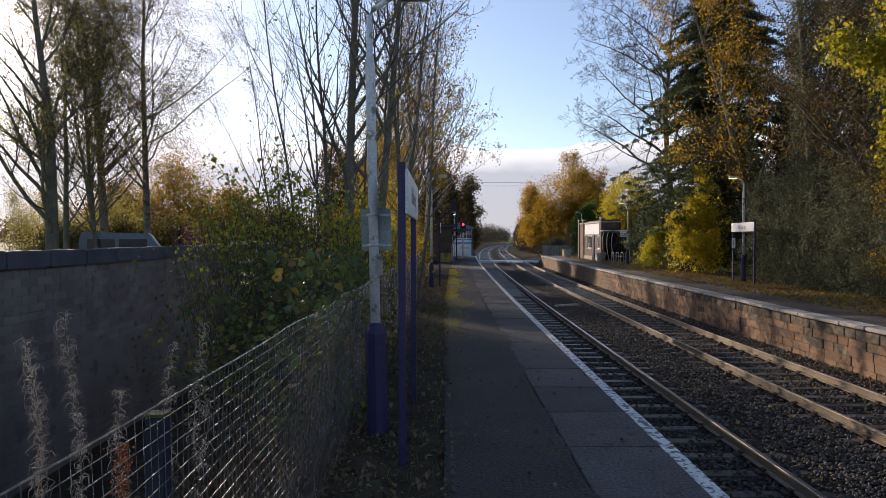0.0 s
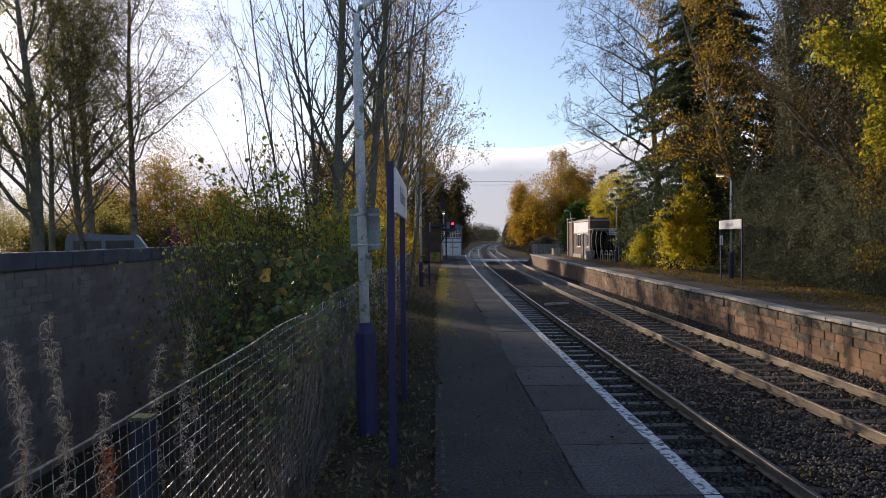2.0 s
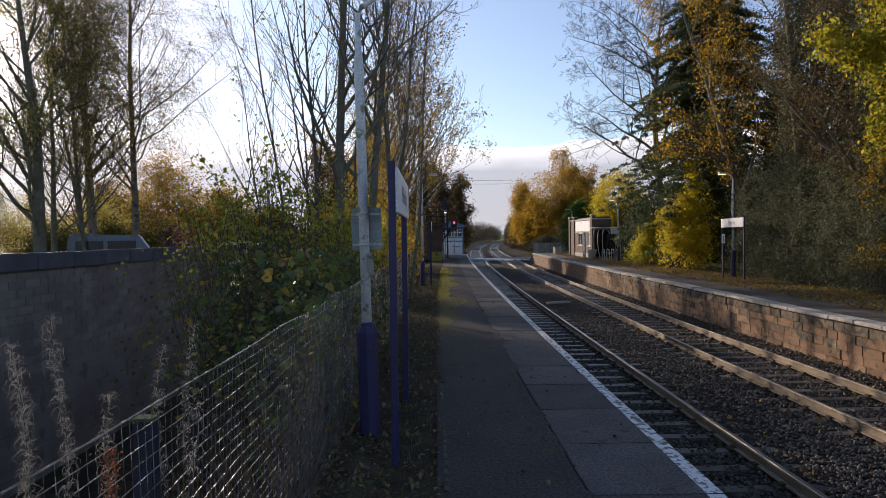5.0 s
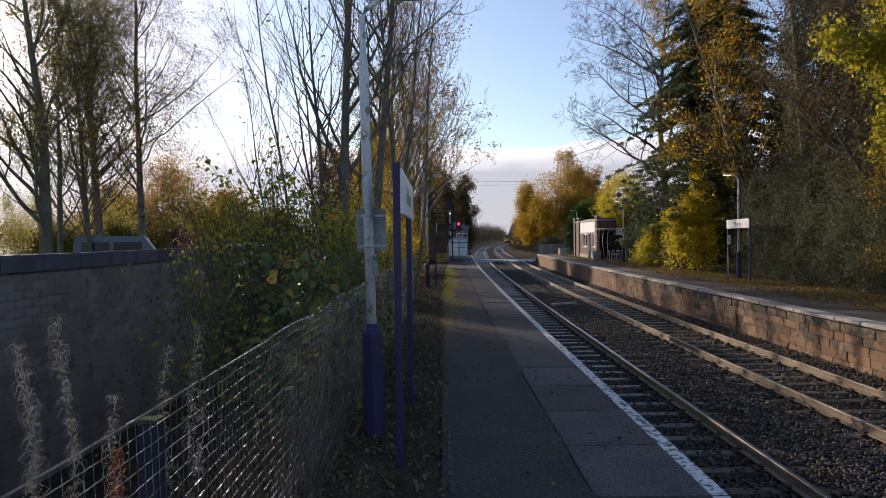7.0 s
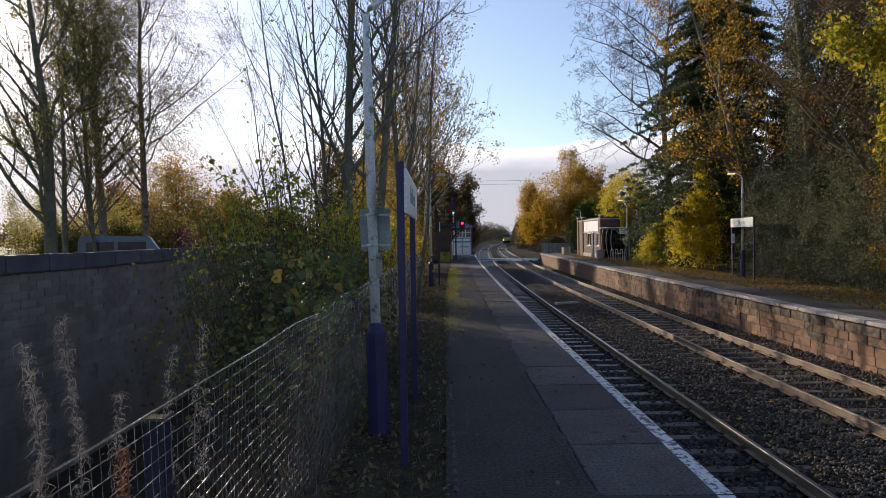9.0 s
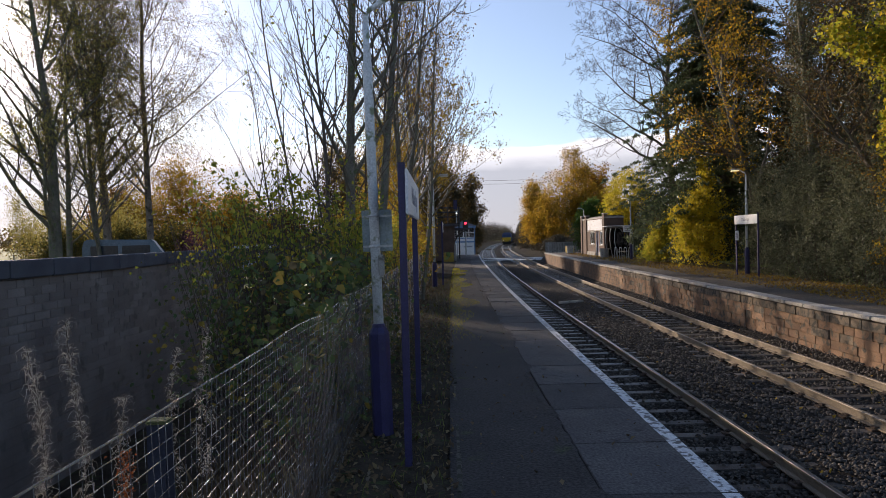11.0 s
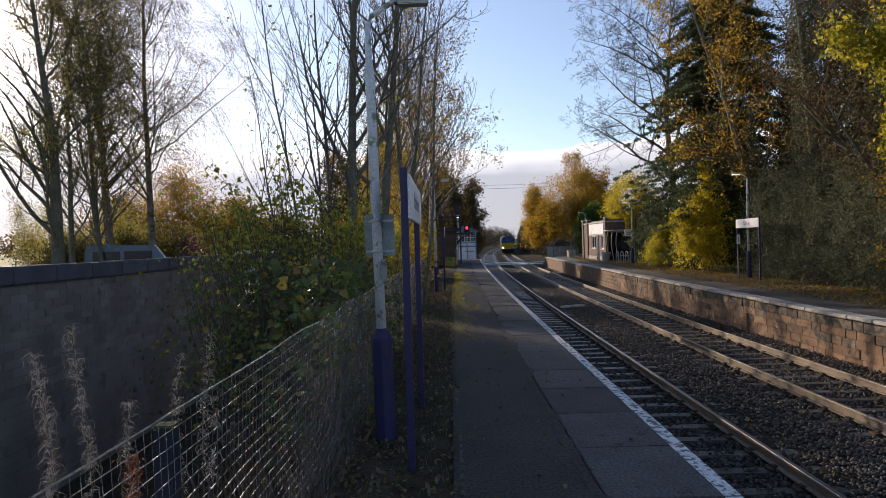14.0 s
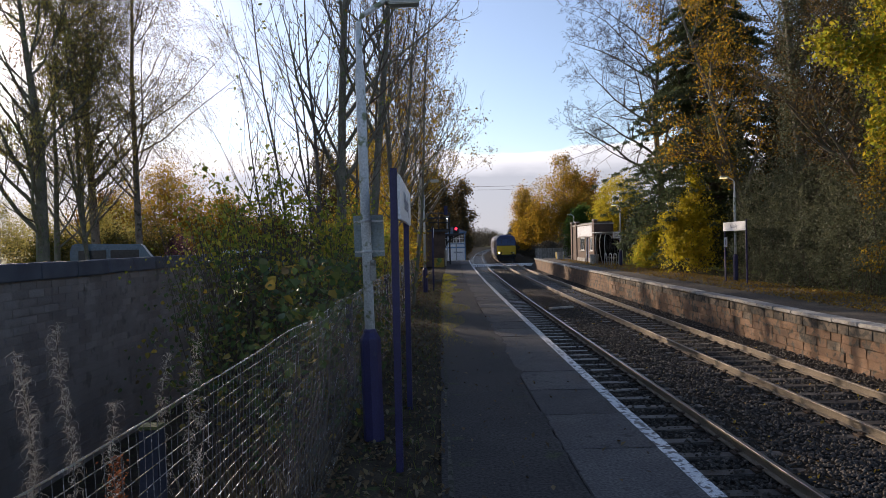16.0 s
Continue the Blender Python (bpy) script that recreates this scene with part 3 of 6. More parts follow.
def build_far_platform():
    p = thing("platform_far", "sandstone-walled station platform strewn with autumn leaves", "platform", kind="structure")
    ys = [4] + [2 * k for k in range(3, 35)] + [69]
    v, f = strip([(9.0, -1.25), (12.72, -1.25), (12.72, 0.03), (9.25, -0.005), (9.0, -0.03)], ys)
    link("platform_top", mesh("platform_top", v, f, SUNLIT_ASPHALT), p)
    # ramp at its end
    r0, z = bend(69), 0
    verts = [(9.0 + r0, 69, -1.25), (12.72 + r0, 69, -1.25), (12.72 + r0, 69, 0.0), (9.0 + r0, 69, -0.03), (9.0 + bend(75), 75, -1.25), (12.72 + bend(75), 75, -1.25), (12.72 + bend(75), 75, -1.0), (9.0 + bend(75), 75, -1.0)]
    link("ramp", mesh("ramp", verts, [(3, 2, 6, 7), (0, 3, 7, 4), (4, 7, 6, 5), (1, 5, 6, 2)], ASPHALT), p)
    v, f = strip([(8.90, -1.25), (9.0, -1.25), (9.0, -0.10), (8.90, -0.10)], ys)
    link("wall_backing", mesh("wall_backing", v, f, MORTAR), p)
    rng = random.Random(3)
    # coping stones
    cop = bpy.data.meshes.new("coping_stone")
    b = box(-0.21, 0.21, -0.447, 0.447, -0.085, 0.0, 0.018)
    b.to_mesh(cop)
    b.free()
    cop.materials.append(COPING)
    y = 4.5
    while y < 69:
        s = link("coping_stone", cop, p)
        s.matrix_basis = pose(8.99 + bend(y) + rng.gauss(0, 0.008), y, 0.012 + rng.gauss(0, 0.005), rng.gauss(0, 0.3), rng.gauss(0, 0.5), -math.degrees(math.atan(0.00055 * y)))
        y += 0.905
    # wall stones in four courses; one mesh for each length
    blocks = []
    for w in (0.40, 0.52, 0.64, 0.80):
        for mat in (STONE, STONE_TOP):
            me = bpy.data.meshes.new("stone_block")
            b = box(-0.06, 0.06, -w / 2 + 0.004, w / 2 - 0.004, -0.1005, 0.1005, 0.009)
            # a rough-dressed face, no two corners alike
            dent = random.Random(int(w * 100) + (7 if mat is STONE else 3))
            for v in b.verts:
                if v.co.x < 0:
                    v.co.x += dent.uniform(-0.005, 0.005)
                    v.co.y += dent.uniform(-0.004, 0.004)
                    v.co.z += dent.uniform(-0.004, 0.004)
            b.to_mesh(me)
            b.free()
            me.materials.append(mat)
            blocks.append((w, mat, me))
    far_v, far_f = [], []
    for c in range(5):
        z = -0.21 - 0.205 * c
        y = 10.5 + 0.2 * (c % 2)
        while y < 68.5:
            # darker stones: the whole top course and about one in eight below
            top = c == 0 or rng.random() < 0.12
            w, mat, me = rng.choice([q for q in blocks if (q[1] is STONE_TOP) == top])
            yc = y + w / 2
            out = (0.03 if c == 0 else 0.0) + rng.gauss(0, 0.006)
            if yc < 36:
                s = link("stone_block", me, p)
                s.matrix_basis = pose(8.90 - out + bend(yc), yc, z, 0, 0, -math.degrees(math.atan(0.00055 * yc)) + rng.gauss(0, 0.4))
            else:
                n0 = len(far_v)
                x = 8.86 - out + bend(yc)
                for dx, dy, dz in ((0, -1, -1), (0, 1, -1), (0, 1, 1), (0, -1, 1), (0.1, -1, -1), (0.1, 1, -1), (0.1, 1, 1), (0.1, -1, 1)):
                    far_v.append((x + dx, yc + dy * (w / 2 - 0.008), z + dz * 0.096))
                far_f += [tuple(n0 + k for k in q) for q in ((3, 2, 1, 0), (0, 1, 5, 4), (2, 3, 7, 6), (1, 2, 6, 5), (3, 0, 4, 7))]
            y += w
    link("stone_courses", mesh("stone_courses", far_v, far_f, STONE), p, kind="stuff")


RAIL = M("rusty_rail", (0.17, 0.135, 0.092), (0.24, 0.19, 0.132), 3, 60, 0.75, 0.3)
RAIL_TOP = M("running_surface", (0.24, 0.225, 0.21), (0.33, 0.315, 0.30), 4, 40, 0.38, 0.05, metal=0.9, depth=0.001)
RAIL_TOP_DULL = M("dull_running_surface", (0.34, 0.28, 0.21), (0.42, 0.35, 0.27), 4, 40, 0.5, 0.05, metal=0.6, depth=0.001)


def build_track(name, left, label, top):
    """Rails on timber sleepers with chairs; left is the left rail's place."""
    t = thing(name, label, "railway track", kind="structure")
    for u in (left, left + 1.505):
        v, f = strip([(u - 0.07, -1.105), (u + 0.07, -1.105), (u + 0.07, -1.09), (u + 0.020, -1.075), (u + 0.020, -0.99), (u + 0.034, -0.98), (u + 0.034, -0.955), (u - 0.034, -0.955), (u - 0.034, -0.98), (u - 0.020, -0.99), (u - 0.020, -1.075), (u - 0.07, -1.09)], LINE_Y)
        r = link("rail", mesh("rail", v, f, RAIL), t)
        v, f = strip([(u - 0.033, -0.956), (u + 0.033, -0.956), (u + 0.028, -0.950), (u - 0.028, -0.950)], LINE_Y)
        link("running_surface", mesh("running_surface", v, f, top), r, "worn bright rail top")
    sl = bpy.data.meshes.new("sleeper")
    b = box(-1.30, 1.30, -0.11, 0.11, -0.13, 0.0, 0.012)
    b.to_mesh(sl)
    b.free()
    sl.materials.append(SLEEPER)
    ch = bpy.data.meshes.new("rail_chair")
    b = box(-0.17, 0.17, -0.09, 0.09, 0.0, 0.03, 0.008)
    box(0.03, 0.11, -0.06, 0.06, 0.03, 0.062, 0.01, b)
    box(-0.11, -0.03, -0.06, 0.06, 0.03, 0.062, 0.01, b)
    b.to_mesh(ch)
    b.free()
    ch.materials.append(CHAIR_IRON)
    rng = random.Random(int(left * 10))
    y, mid = 3.0 - 0.69 * 13, left + 0.7525
    while y < 80:
        s = link("sleeper", sl, t)
        s.matrix_basis = pose(mid + bend(y) + rng.gauss(0, 0.02), y, -1.135 + rng.gauss(0, 0.004), 0, 0, -math.degrees(math.atan(0.00055 * max(y, 0))) + rng.gauss(0, 0.4))
        if y < 40:
            for dx in (-0.7525, 0.7525):
                c = link("rail_chair", ch, s)
                c.location = (dx, 0, 0.0)
        y += 0.69
    v, f = [], []
    while y < 330:
        x = mid + bend(y)
        n0 = len(v)
        v += [(x - 1.3, y - 0.125, -1.135), (x + 1.3, y - 0.125, -1.135), (x + 1.3, y + 0.125, -1.135), (x - 1.3, y + 0.125, -1.135), (x - 1.3, y - 0.125, -1.2), (x + 1.3, y - 0.125, -1.2)]
        f += [(n0, n0 + 1, n0 + 2, n0 + 3), (n0 + 4, n0 + 5, n0 + 1, n0)]
        y += 0.69
    link("far_sleepers", mesh("far_sleepers", v, f, SLEEPER), t, kind="stuff")


def build_ballast():
    rng = np.random.default_rng(11)
    us = np.linspace(2.06, 8.9, 40)
    ys = np.concatenate([np.arange(-8, 40, 0.2), np.arange(40, 100, 1.0), np.arange(100, 340, 6.0)])
    U, Y = np.meshgrid(us, ys)
    z = -1.165 + 0.055 * np.exp(-((U - 5.25) / 0.75) ** 2) + rng.normal(size=U.shape) * 0.010 + 0.10 * np.exp(-((U - 8.9) / 0.35) ** 2)
    X = U + 0.000275 * np.maximum(Y, 0) ** 2
    v = np.stack([X, Y, z], -1).reshape(-1, 3)
    k = len(us)
    i, j = np.meshgrid(np.arange(len(ys) - 1), np.arange(k - 1), indexing="ij")
    a = (i * k + j).ravel()
    link("ballast_bed", np_mesh("ballast_bed", v, np.stack([a, a + 1, a + k + 1, a + k], -1), BALLAST), None, "grey-brown stone ballast between the rails", "structure")["category"] = "ballast"
    # loose stones: squashed, uneven lumps
    n = 88000
    y = 3.5 + 66 * rng.random(n) ** 1.7
    u = 2.1 + 6.78 * rng.random(n)
    zz = -1.158 + 0.055 * np.exp(-((u - 5.25) / 0.75) ** 2) + 0.10 * np.exp(-((u - 8.9) / 0.35) ** 2) + rng.random(n) * 0.012
    ph = ((y - 3.0 + 0.345) % 0.69) - 0.345
    on = (np.abs(ph) < 0.13) & (((u > 2.1) & (u < 4.72)) | ((u > 5.78) & (u < 8.42)))
    ok = ~on | (rng.random(n) < 0.16)
    y, u, zz, on = y[ok], u[ok], zz[ok], on[ok]
    zz = np.where(on, -1.125, zz)
    n = len(y)
    c = np.stack([u + 0.000275 * y * y, y, zz], -1)
    octa = np.array([[1, 0, 0], [-0.5, 0.87, 0], [-0.5, -0.87, 0], [0.5, 0.5, 0.75], [-0.7, 0, 0.6], [0.3, -0.6, 0.7], [0, 0, -0.6]])
    tri = np.array([[3, 4, 5], [0, 3, 5], [0, 1, 3], [1, 4, 3], [1, 2, 4], [2, 5, 4], [2, 0, 5]])
    s = 0.017 + 0.024 * rng.random(n)
    w = rng.random(n) * 6.283
    sh = octa[None] * (0.7 + 0.6 * rng.random((n, 7, 3)))
    cw, sw = np.cos(w)[:, None], np.sin(w)[:, None]
    px = (sh[:, :, 0] * cw - sh[:, :, 1] * sw) * s[:, None]
    py = (sh[:, :, 0] * sw + sh[:, :, 1] * cw) * s[:, None]
    pz = sh[:, :, 2] * s[:, None]
    v = np.stack([px, py, pz], -1) + c[:, None]
    f = (np.arange(n) * 7)[:, None, None] + tri[None]
    ob = link("ballast_stones", np_mesh("ballast_stones", v.reshape(-1, 3), f.reshape(-1, 3), STONES), None, "loose grey and brown ballast stones", "stuff")
    ob["category"] = "stones"


build_ground()
build_near_platform()
build_far_platform()
build_track("track_near", 2.645, "jointed railway track on weathered timber sleepers", RAIL_TOP)
build_track("track_far", 6.345, "rust-brown railway track on timber sleepers in ballast", RAIL_TOP_DULL)
build_ballast()

# ---------------------------------------------------------------- yard wall and fence


def build_yard_wall():
    w = thing("wall_yard", "dark brick yard wall with blue-grey coping", "wall", kind="structure")
    part("wall_body", box(-7.35, -7.011, 1, 23, -2.6, 1.38, 0.0), DARK_BRICK, w)
    brick = bpy.data.meshes.new("brick")
    b = box(-0.03, 0.03, -0.219, 0.219, -0.067, 0.067, 0.006)
    b.to_mesh(brick)
    b.free()
    brick.materials.append(DARK_BRICK)
    rng = random.Random(8)
    for c in range(12):
        y = 8.6 + 0.11 * (c % 2) * 2
        while y < 20:
            o = link("brick", brick, w)
            o.location = (-7.03 + rng.gauss(0, 0.0015), y + 0.225, 1.30 - 0.148 * c)
            y += 0.45
    v, f = [], []
    for c in range(12, 26):
        y = 8.6 + 0.22 * (c % 2)
        while y < 20:
            n0, z = len(v), 1.30 - 0.148 * c
            x = -7.0 + rng.gauss(0, 0.0015)
            v += [(x, y + 0.006, z - 0.067), (x, y + 0.444, z - 0.067), (x, y + 0.444, z + 0.067), (x, y + 0.006, z + 0.067), (x - 0.03, y + 0.006, z + 0.067), (x - 0.03, y + 0.444, z + 0.067)]
            f += [(n0, n0 + 1, n0 + 2, n0 + 3), (n0 + 3, n0 + 2, n0 + 5, n0 + 4)]
            y += 0.45
    link("lower_courses", mesh("lower_courses", v, f, DARK_BRICK), w, kind="stuff")
    cop = bpy.data.meshes.new("coping_block")
    b = box(-0.25, 0.25, -0.595, 0.595, 0.0, 0.30, 0.02)
    b.to_mesh(cop)
    b.free()
    cop.materials.append(BLUE_COPING)
    for k in range(18):
        o = link("coping_block", cop, w)
        o.matrix_basis = pose(-7.18 + rng.gauss(0, 0.006), 1.6 + k * 1.2, 1.38 + rng.gauss(0, 0.004))


MOSS = M("moss", (0.06, 0.07, 0.025), (0.12, 0.12, 0.04), 14, 160, 0.95, 0.8)
POST_STEEL = M("post_steel", (0.016, 0.019, 0.034), (0.03, 0.034, 0.052), 6, 90, 0.7, 0.15, metal=0.2, depth=0.002)


def build_fence():
    """Welded wire mesh on steel posts, sagging a little between them."""
    def line(s):
        return Vector((-0.90 + bend(s + 0.6), s + 0.6, 0))

    rng = random.Random(4)
    span = 2.5
    for k in range(9):
        f = thing("mesh_fence", "sagging galvanised wire mesh fence panel", "fence", (0, 0, 0), "fence panels beside the platform")
        s0 = k * span
        chains = []
        ph = 1.0
        top = lambda s: 1.375 + 0.006 * math.sin(s * 2.3 + ph) - 0.006 * math.sin((s - s0) / span * math.pi)
        n = 50
        for i in range(n + 1):
            s = s0 + span * i / n
            p = line(s)
            w = [p + Vector((0.012 * math.sin(z * 5 + s * 3), 0, z * top(s) / 1.38 - 0.03)) for z in (0.0, 0.5, 0.95, 1.41)]
            chains.append((w, [0.0011] * 4, 4))
        for i in range(26):
            z = 0.02 + i * 0.0544
            w = []
            for q in range(11):
                s = s0 + span * q / 10
                p = line(s)
                w.append(p + Vector((0.012 * math.sin(z * 5 + s * 3) + 0.004, 0, z * top(s) / 1.38 + 0.004 * math.sin(s * 4 + i))))
            chains.append((w, [0.0038 if i == 25 else 0.0018] * 11, 4))
        v, q = tubes(chains)
        link("wire_mesh", mesh("wire_mesh", v, q, WIRE), f)
        if k % 2:
            continue
        p = line(s0 + 1.65)
        q = part("post", box(p.x - 0.105, p.x - 0.035, p.y - 0.03, p.y + 0.03, -0.9, 1.29, 0.006), POST_STEEL, f, "square blue-grey post")
        part("moss_cap", box(p.x - 0.108, p.x - 0.032, p.y - 0.033, p.y + 0.033, 1.287, 1.299, 0.005), MOSS, q, "mossy post top")


# ---------------------------------------------------------------- platform furniture
LAMP_GLASS = GLOW("lamp_diffuser", (1.0, 0.90, 0.50), 0.9)
LAMP_OFF = M("lamp_plastic", (0.55, 0.55, 0.5), (0.62, 0.62, 0.57), 5, 50, 0.4, 0.05)


def lamp_post(where, label, turn=0.0, lean=0.0, lit=True, base_h=1.07):
    t = thing("platform_lamp", label, "street lamp", where, "platform lamps")
    t.matrix_basis = pose(*where, 0, lean, turn)
    part("base", lathe([(0.098, 0.0), (0.098, base_h - 0.07), (0.094, base_h - 0.055), (0.062, base_h)], 8), BLUE_PAINT, t, "blue-painted octagonal base")
    part("collar", lathe([(0.064, base_h - 0.005), (0.062, base_h + 0.02), (0.052, base_h + 0.03)], 12), BLUE_PAINT, t)
    part("pole", lathe([(0.048, base_h), (0.046, 3.50), (0.043, 3.58), (0.031, 3.68), (0.029, 3.95)], 14), WHITE_POLE, t, "peeling pale pole with green algae", True)
    part("arm", pipe([(0, 0, 3.93), (0.005, 0, 4.02), (0.04, 0, 4.09), (0.10, 0, 4.125), (0.18, 0, 4.175), (0.27, 0, 4.225)], [0.029, 0.028, 0.027, 0.026, 0.026, 0.026], 10), WHITE_POLE, t)
    h = part("lamp_head", box(0.24, 0.60, -0.085, 0.085, 4.20, 4.28, 0.03), GALV, t)
    part("diffuser", box(0.30, 0.59, -0.065, 0.065, 4.175, 4.202, 0.01), LAMP_GLASS if lit else LAMP_OFF, h)
    return t


def lettering(text, size, material, parent, m):
    """Raised letters in the built-in font, as a mesh."""
    cu = bpy.data.curves.new("lettering", "FONT")
    cu.body, cu.size, cu.extrude, cu.align_x, cu.align_y = text, size, 0.001, "CENTER", "CENTER"
    ob = bpy.data.objects.new("lettering", cu)
    scene.collection.objects.link(ob)
    me = bpy.data.meshes.new_from_object(ob.evaluated_get(bpy.context.evaluated_depsgraph_get()))
    bpy.data.objects.remove(ob)
    me.materials.clear()
    me.materials.append(material)
    o = link("lettering", me, parent)
    o.matrix_basis = m
    return o


def station_sign(where, turn, label, length=2.1):
    """A name board on two square posts; the board runs along local y and shows its face to +x."""
    t = thing("station_sign", label, "sign", where, "station name signs", turn=turn)
    for y in (0.0, length):
        p = part("post", box(-0.03, 0.03, y - 0.028, y + 0.028, -0.06, 2.50, 0.004), BLUE_PAINT, t)
        part("post_cap", box(-0.033, 0.033, y - 0.031, y + 0.031, 2.50, 2.512, 0.004), BLUE_PAINT, p)
    b = part("board", box(0.030, 0.052, -0.05, length + 0.05, 2.09, 2.46, 0.006), SIGN_WHITE, t, "white name board")
    part("board_back", box(0.022, 0.029, -0.05, length + 0.05, 2.09, 2.46, 0.002), BLUE_PAINT, b)
    lettering("Mobberley", 0.23, INK, b, Matrix.Translation((0.0535, length / 2, 2.275)) @ Matrix.Rotation(radians(90), 4, "Z") @ Matrix.Rotation(radians(90), 4, "X"))
    return t


def build_near_furniture():
    t = lamp_post((-0.63, 6.4, -0.02), "peeling white lamp post on blue base beside the fence", 0, -1.0, False)
    b = part("notice_board", box(-0.125, 0.165, 0.055, 0.075, 1.79, 2.19, 0.004), SIGN_BACK, t, "weathered grey back of a notice board")
    part("frame_rail", box(-0.12, 0.165, 0.045, 0.056, 2.12, 2.14, 0.003), GALV, b)
    part("frame_rail", box(-0.12, 0.165, 0.045, 0.056, 1.83, 1.85, 0.003), GALV, b)
    for z in (1.84, 2.13):
        part("clamp_band", lathe([(0.056, z - 0.012), (0.058, z), (0.056, z + 0.012)], 12), GALV, t)
    part("junction_box", box(0.03, 0.085, -0.075, -0.03, 1.56, 1.76, 0.008), CONCRETE, t, "tan weathered junction box")
    station_sign((-0.335, 5.5, 0), -0.0, "station name sign on dark blue posts beside the path")
    station_sign((-0.33 + bend(26), 26, 0), 0, "second station name sign on dark blue posts")
    lamp_post((-0.62 + bend(25), 25.2, -0.02), "slim white platform lamp on blue base", 0, 0, False, 0.95)


def build_far_furniture():
    station_sign((12.56, 29.0, 0.03), 172.0, "white station name sign on blue posts before the ivy", 2.93)
    lamp_post((12.52, 27.9, 0.02), "lit platform lamp with arm over the far platform", 180, 0, True).scale = (1.03, 1.03, 1.03)
    n = thing("notice", "small white notice on a slim blue post", "notice", (11.97, 27.6, 0.02))
    part("panel", box(-0.07, 0.07, -0.035, -0.021, 1.44, 1.83, 0.004), SIGN_WHITE, n)
    part("text_bar", box(-0.02, 0.02, -0.038, -0.036, 1.52, 1.74), INK, n)
    part("post", box(-0.02, 0.02, -0.02, 0.02, 0, 1.8, 0.003), BLUE_PAINT, n)
    lamp_post((12.75, 46.2, 0.02), "platform lamp beside the glazed shelter", 180, 0, True)
    lamp_post((12.9, 62.5, 0.02), "platform lamp beyond the brick waiting room", 180, 0, False)
    s = thing("notice_sign", "small white platform sign on a blue post", "sign", (12.85, 46.8, 0.02))
    part("post", box(-0.04, 0.04, -0.04, 0.04, 0, 2.45, 0.005), BLUE_PAINT, s)
    part("panel", box(-0.48, 0.12, -0.065, -0.042, 1.9, 2.36, 0.006), SIGN_WHITE, s)
    for z in (2.02, 2.14, 2.26):
        part("text_bar", box(-0.38, 0.02, -0.069, -0.066, z - 0.03, z + 0.02), INK, s)
    # cycle hoops
    for k in range(4):
        h = thing("cycle_hoop", "grey steel cycle hoop on the platform", "cycle stand", (12.15 + 0.27 * k, 48.0 - 0.25 * k, 0.02), "cycle hoops")
        part("hoop", pipe([(0, -0.35, 0), (0, -0.35, 0.6), (0, -0.3, 0.76), (0, -0.18, 0.8), (0, 0.18, 0.8), (0, 0.3, 0.76), (0, 0.35, 0.6), (0, 0.35, 0)], 0.028), GALV, h)
        for y in (-0.35, 0.35):
            part("foot_plate", lathe([(0.06, 0), (0.06, 0.01)], 10, (0, y, 0)), GALV, h)


BRICK = M("brown_brick", (0.095, 0.064, 0.05), (0.15, 0.10, 0.075), 2, 40, 0.9, 0.4, c3=(0.13, 0.09, 0.07), amount=0.4)
WHITE_BOARD = M("white_boards", (0.80, 0.80, 0.80), (0.86, 0.86, 0.85), 2, 40, 0.6, 0.15, c3=(0.5, 0.49, 0.45), amount=0.36)
LIGHT_BLUE = M("blue_trim", (0.14, 0.26, 0.42), (0.18, 0.31, 0.48), 3, 40, 0.5, 0.1)
SLATE = M("slate_roof", (0.07, 0.07, 0.08), (0.11, 0.11, 0.12), 3, 30, 0.7, 0.4)
DARK = M("unlit_black", (0.02, 0.02, 0.022), (0.03, 0.03, 0.03), 2, 20, 0.8, 0.1)
SMOKE = GLASS("smoky_glazing", (0.10, 0.10, 0.11))
PANE = GLASS("window_glass")
BLACK_STEEL = M("black_steel", (0.03, 0.03, 0.033), (0.05, 0.05, 0.052), 4, 50, 0.55, 0.1)


PANEL_GREY = M("weathered_white_panel", (0.60, 0.61, 0.64), (0.70, 0.71, 0.73), 1.2, 30, 0.7, 0.1, c3=(0.36, 0.35, 0.33), amount=0.4)


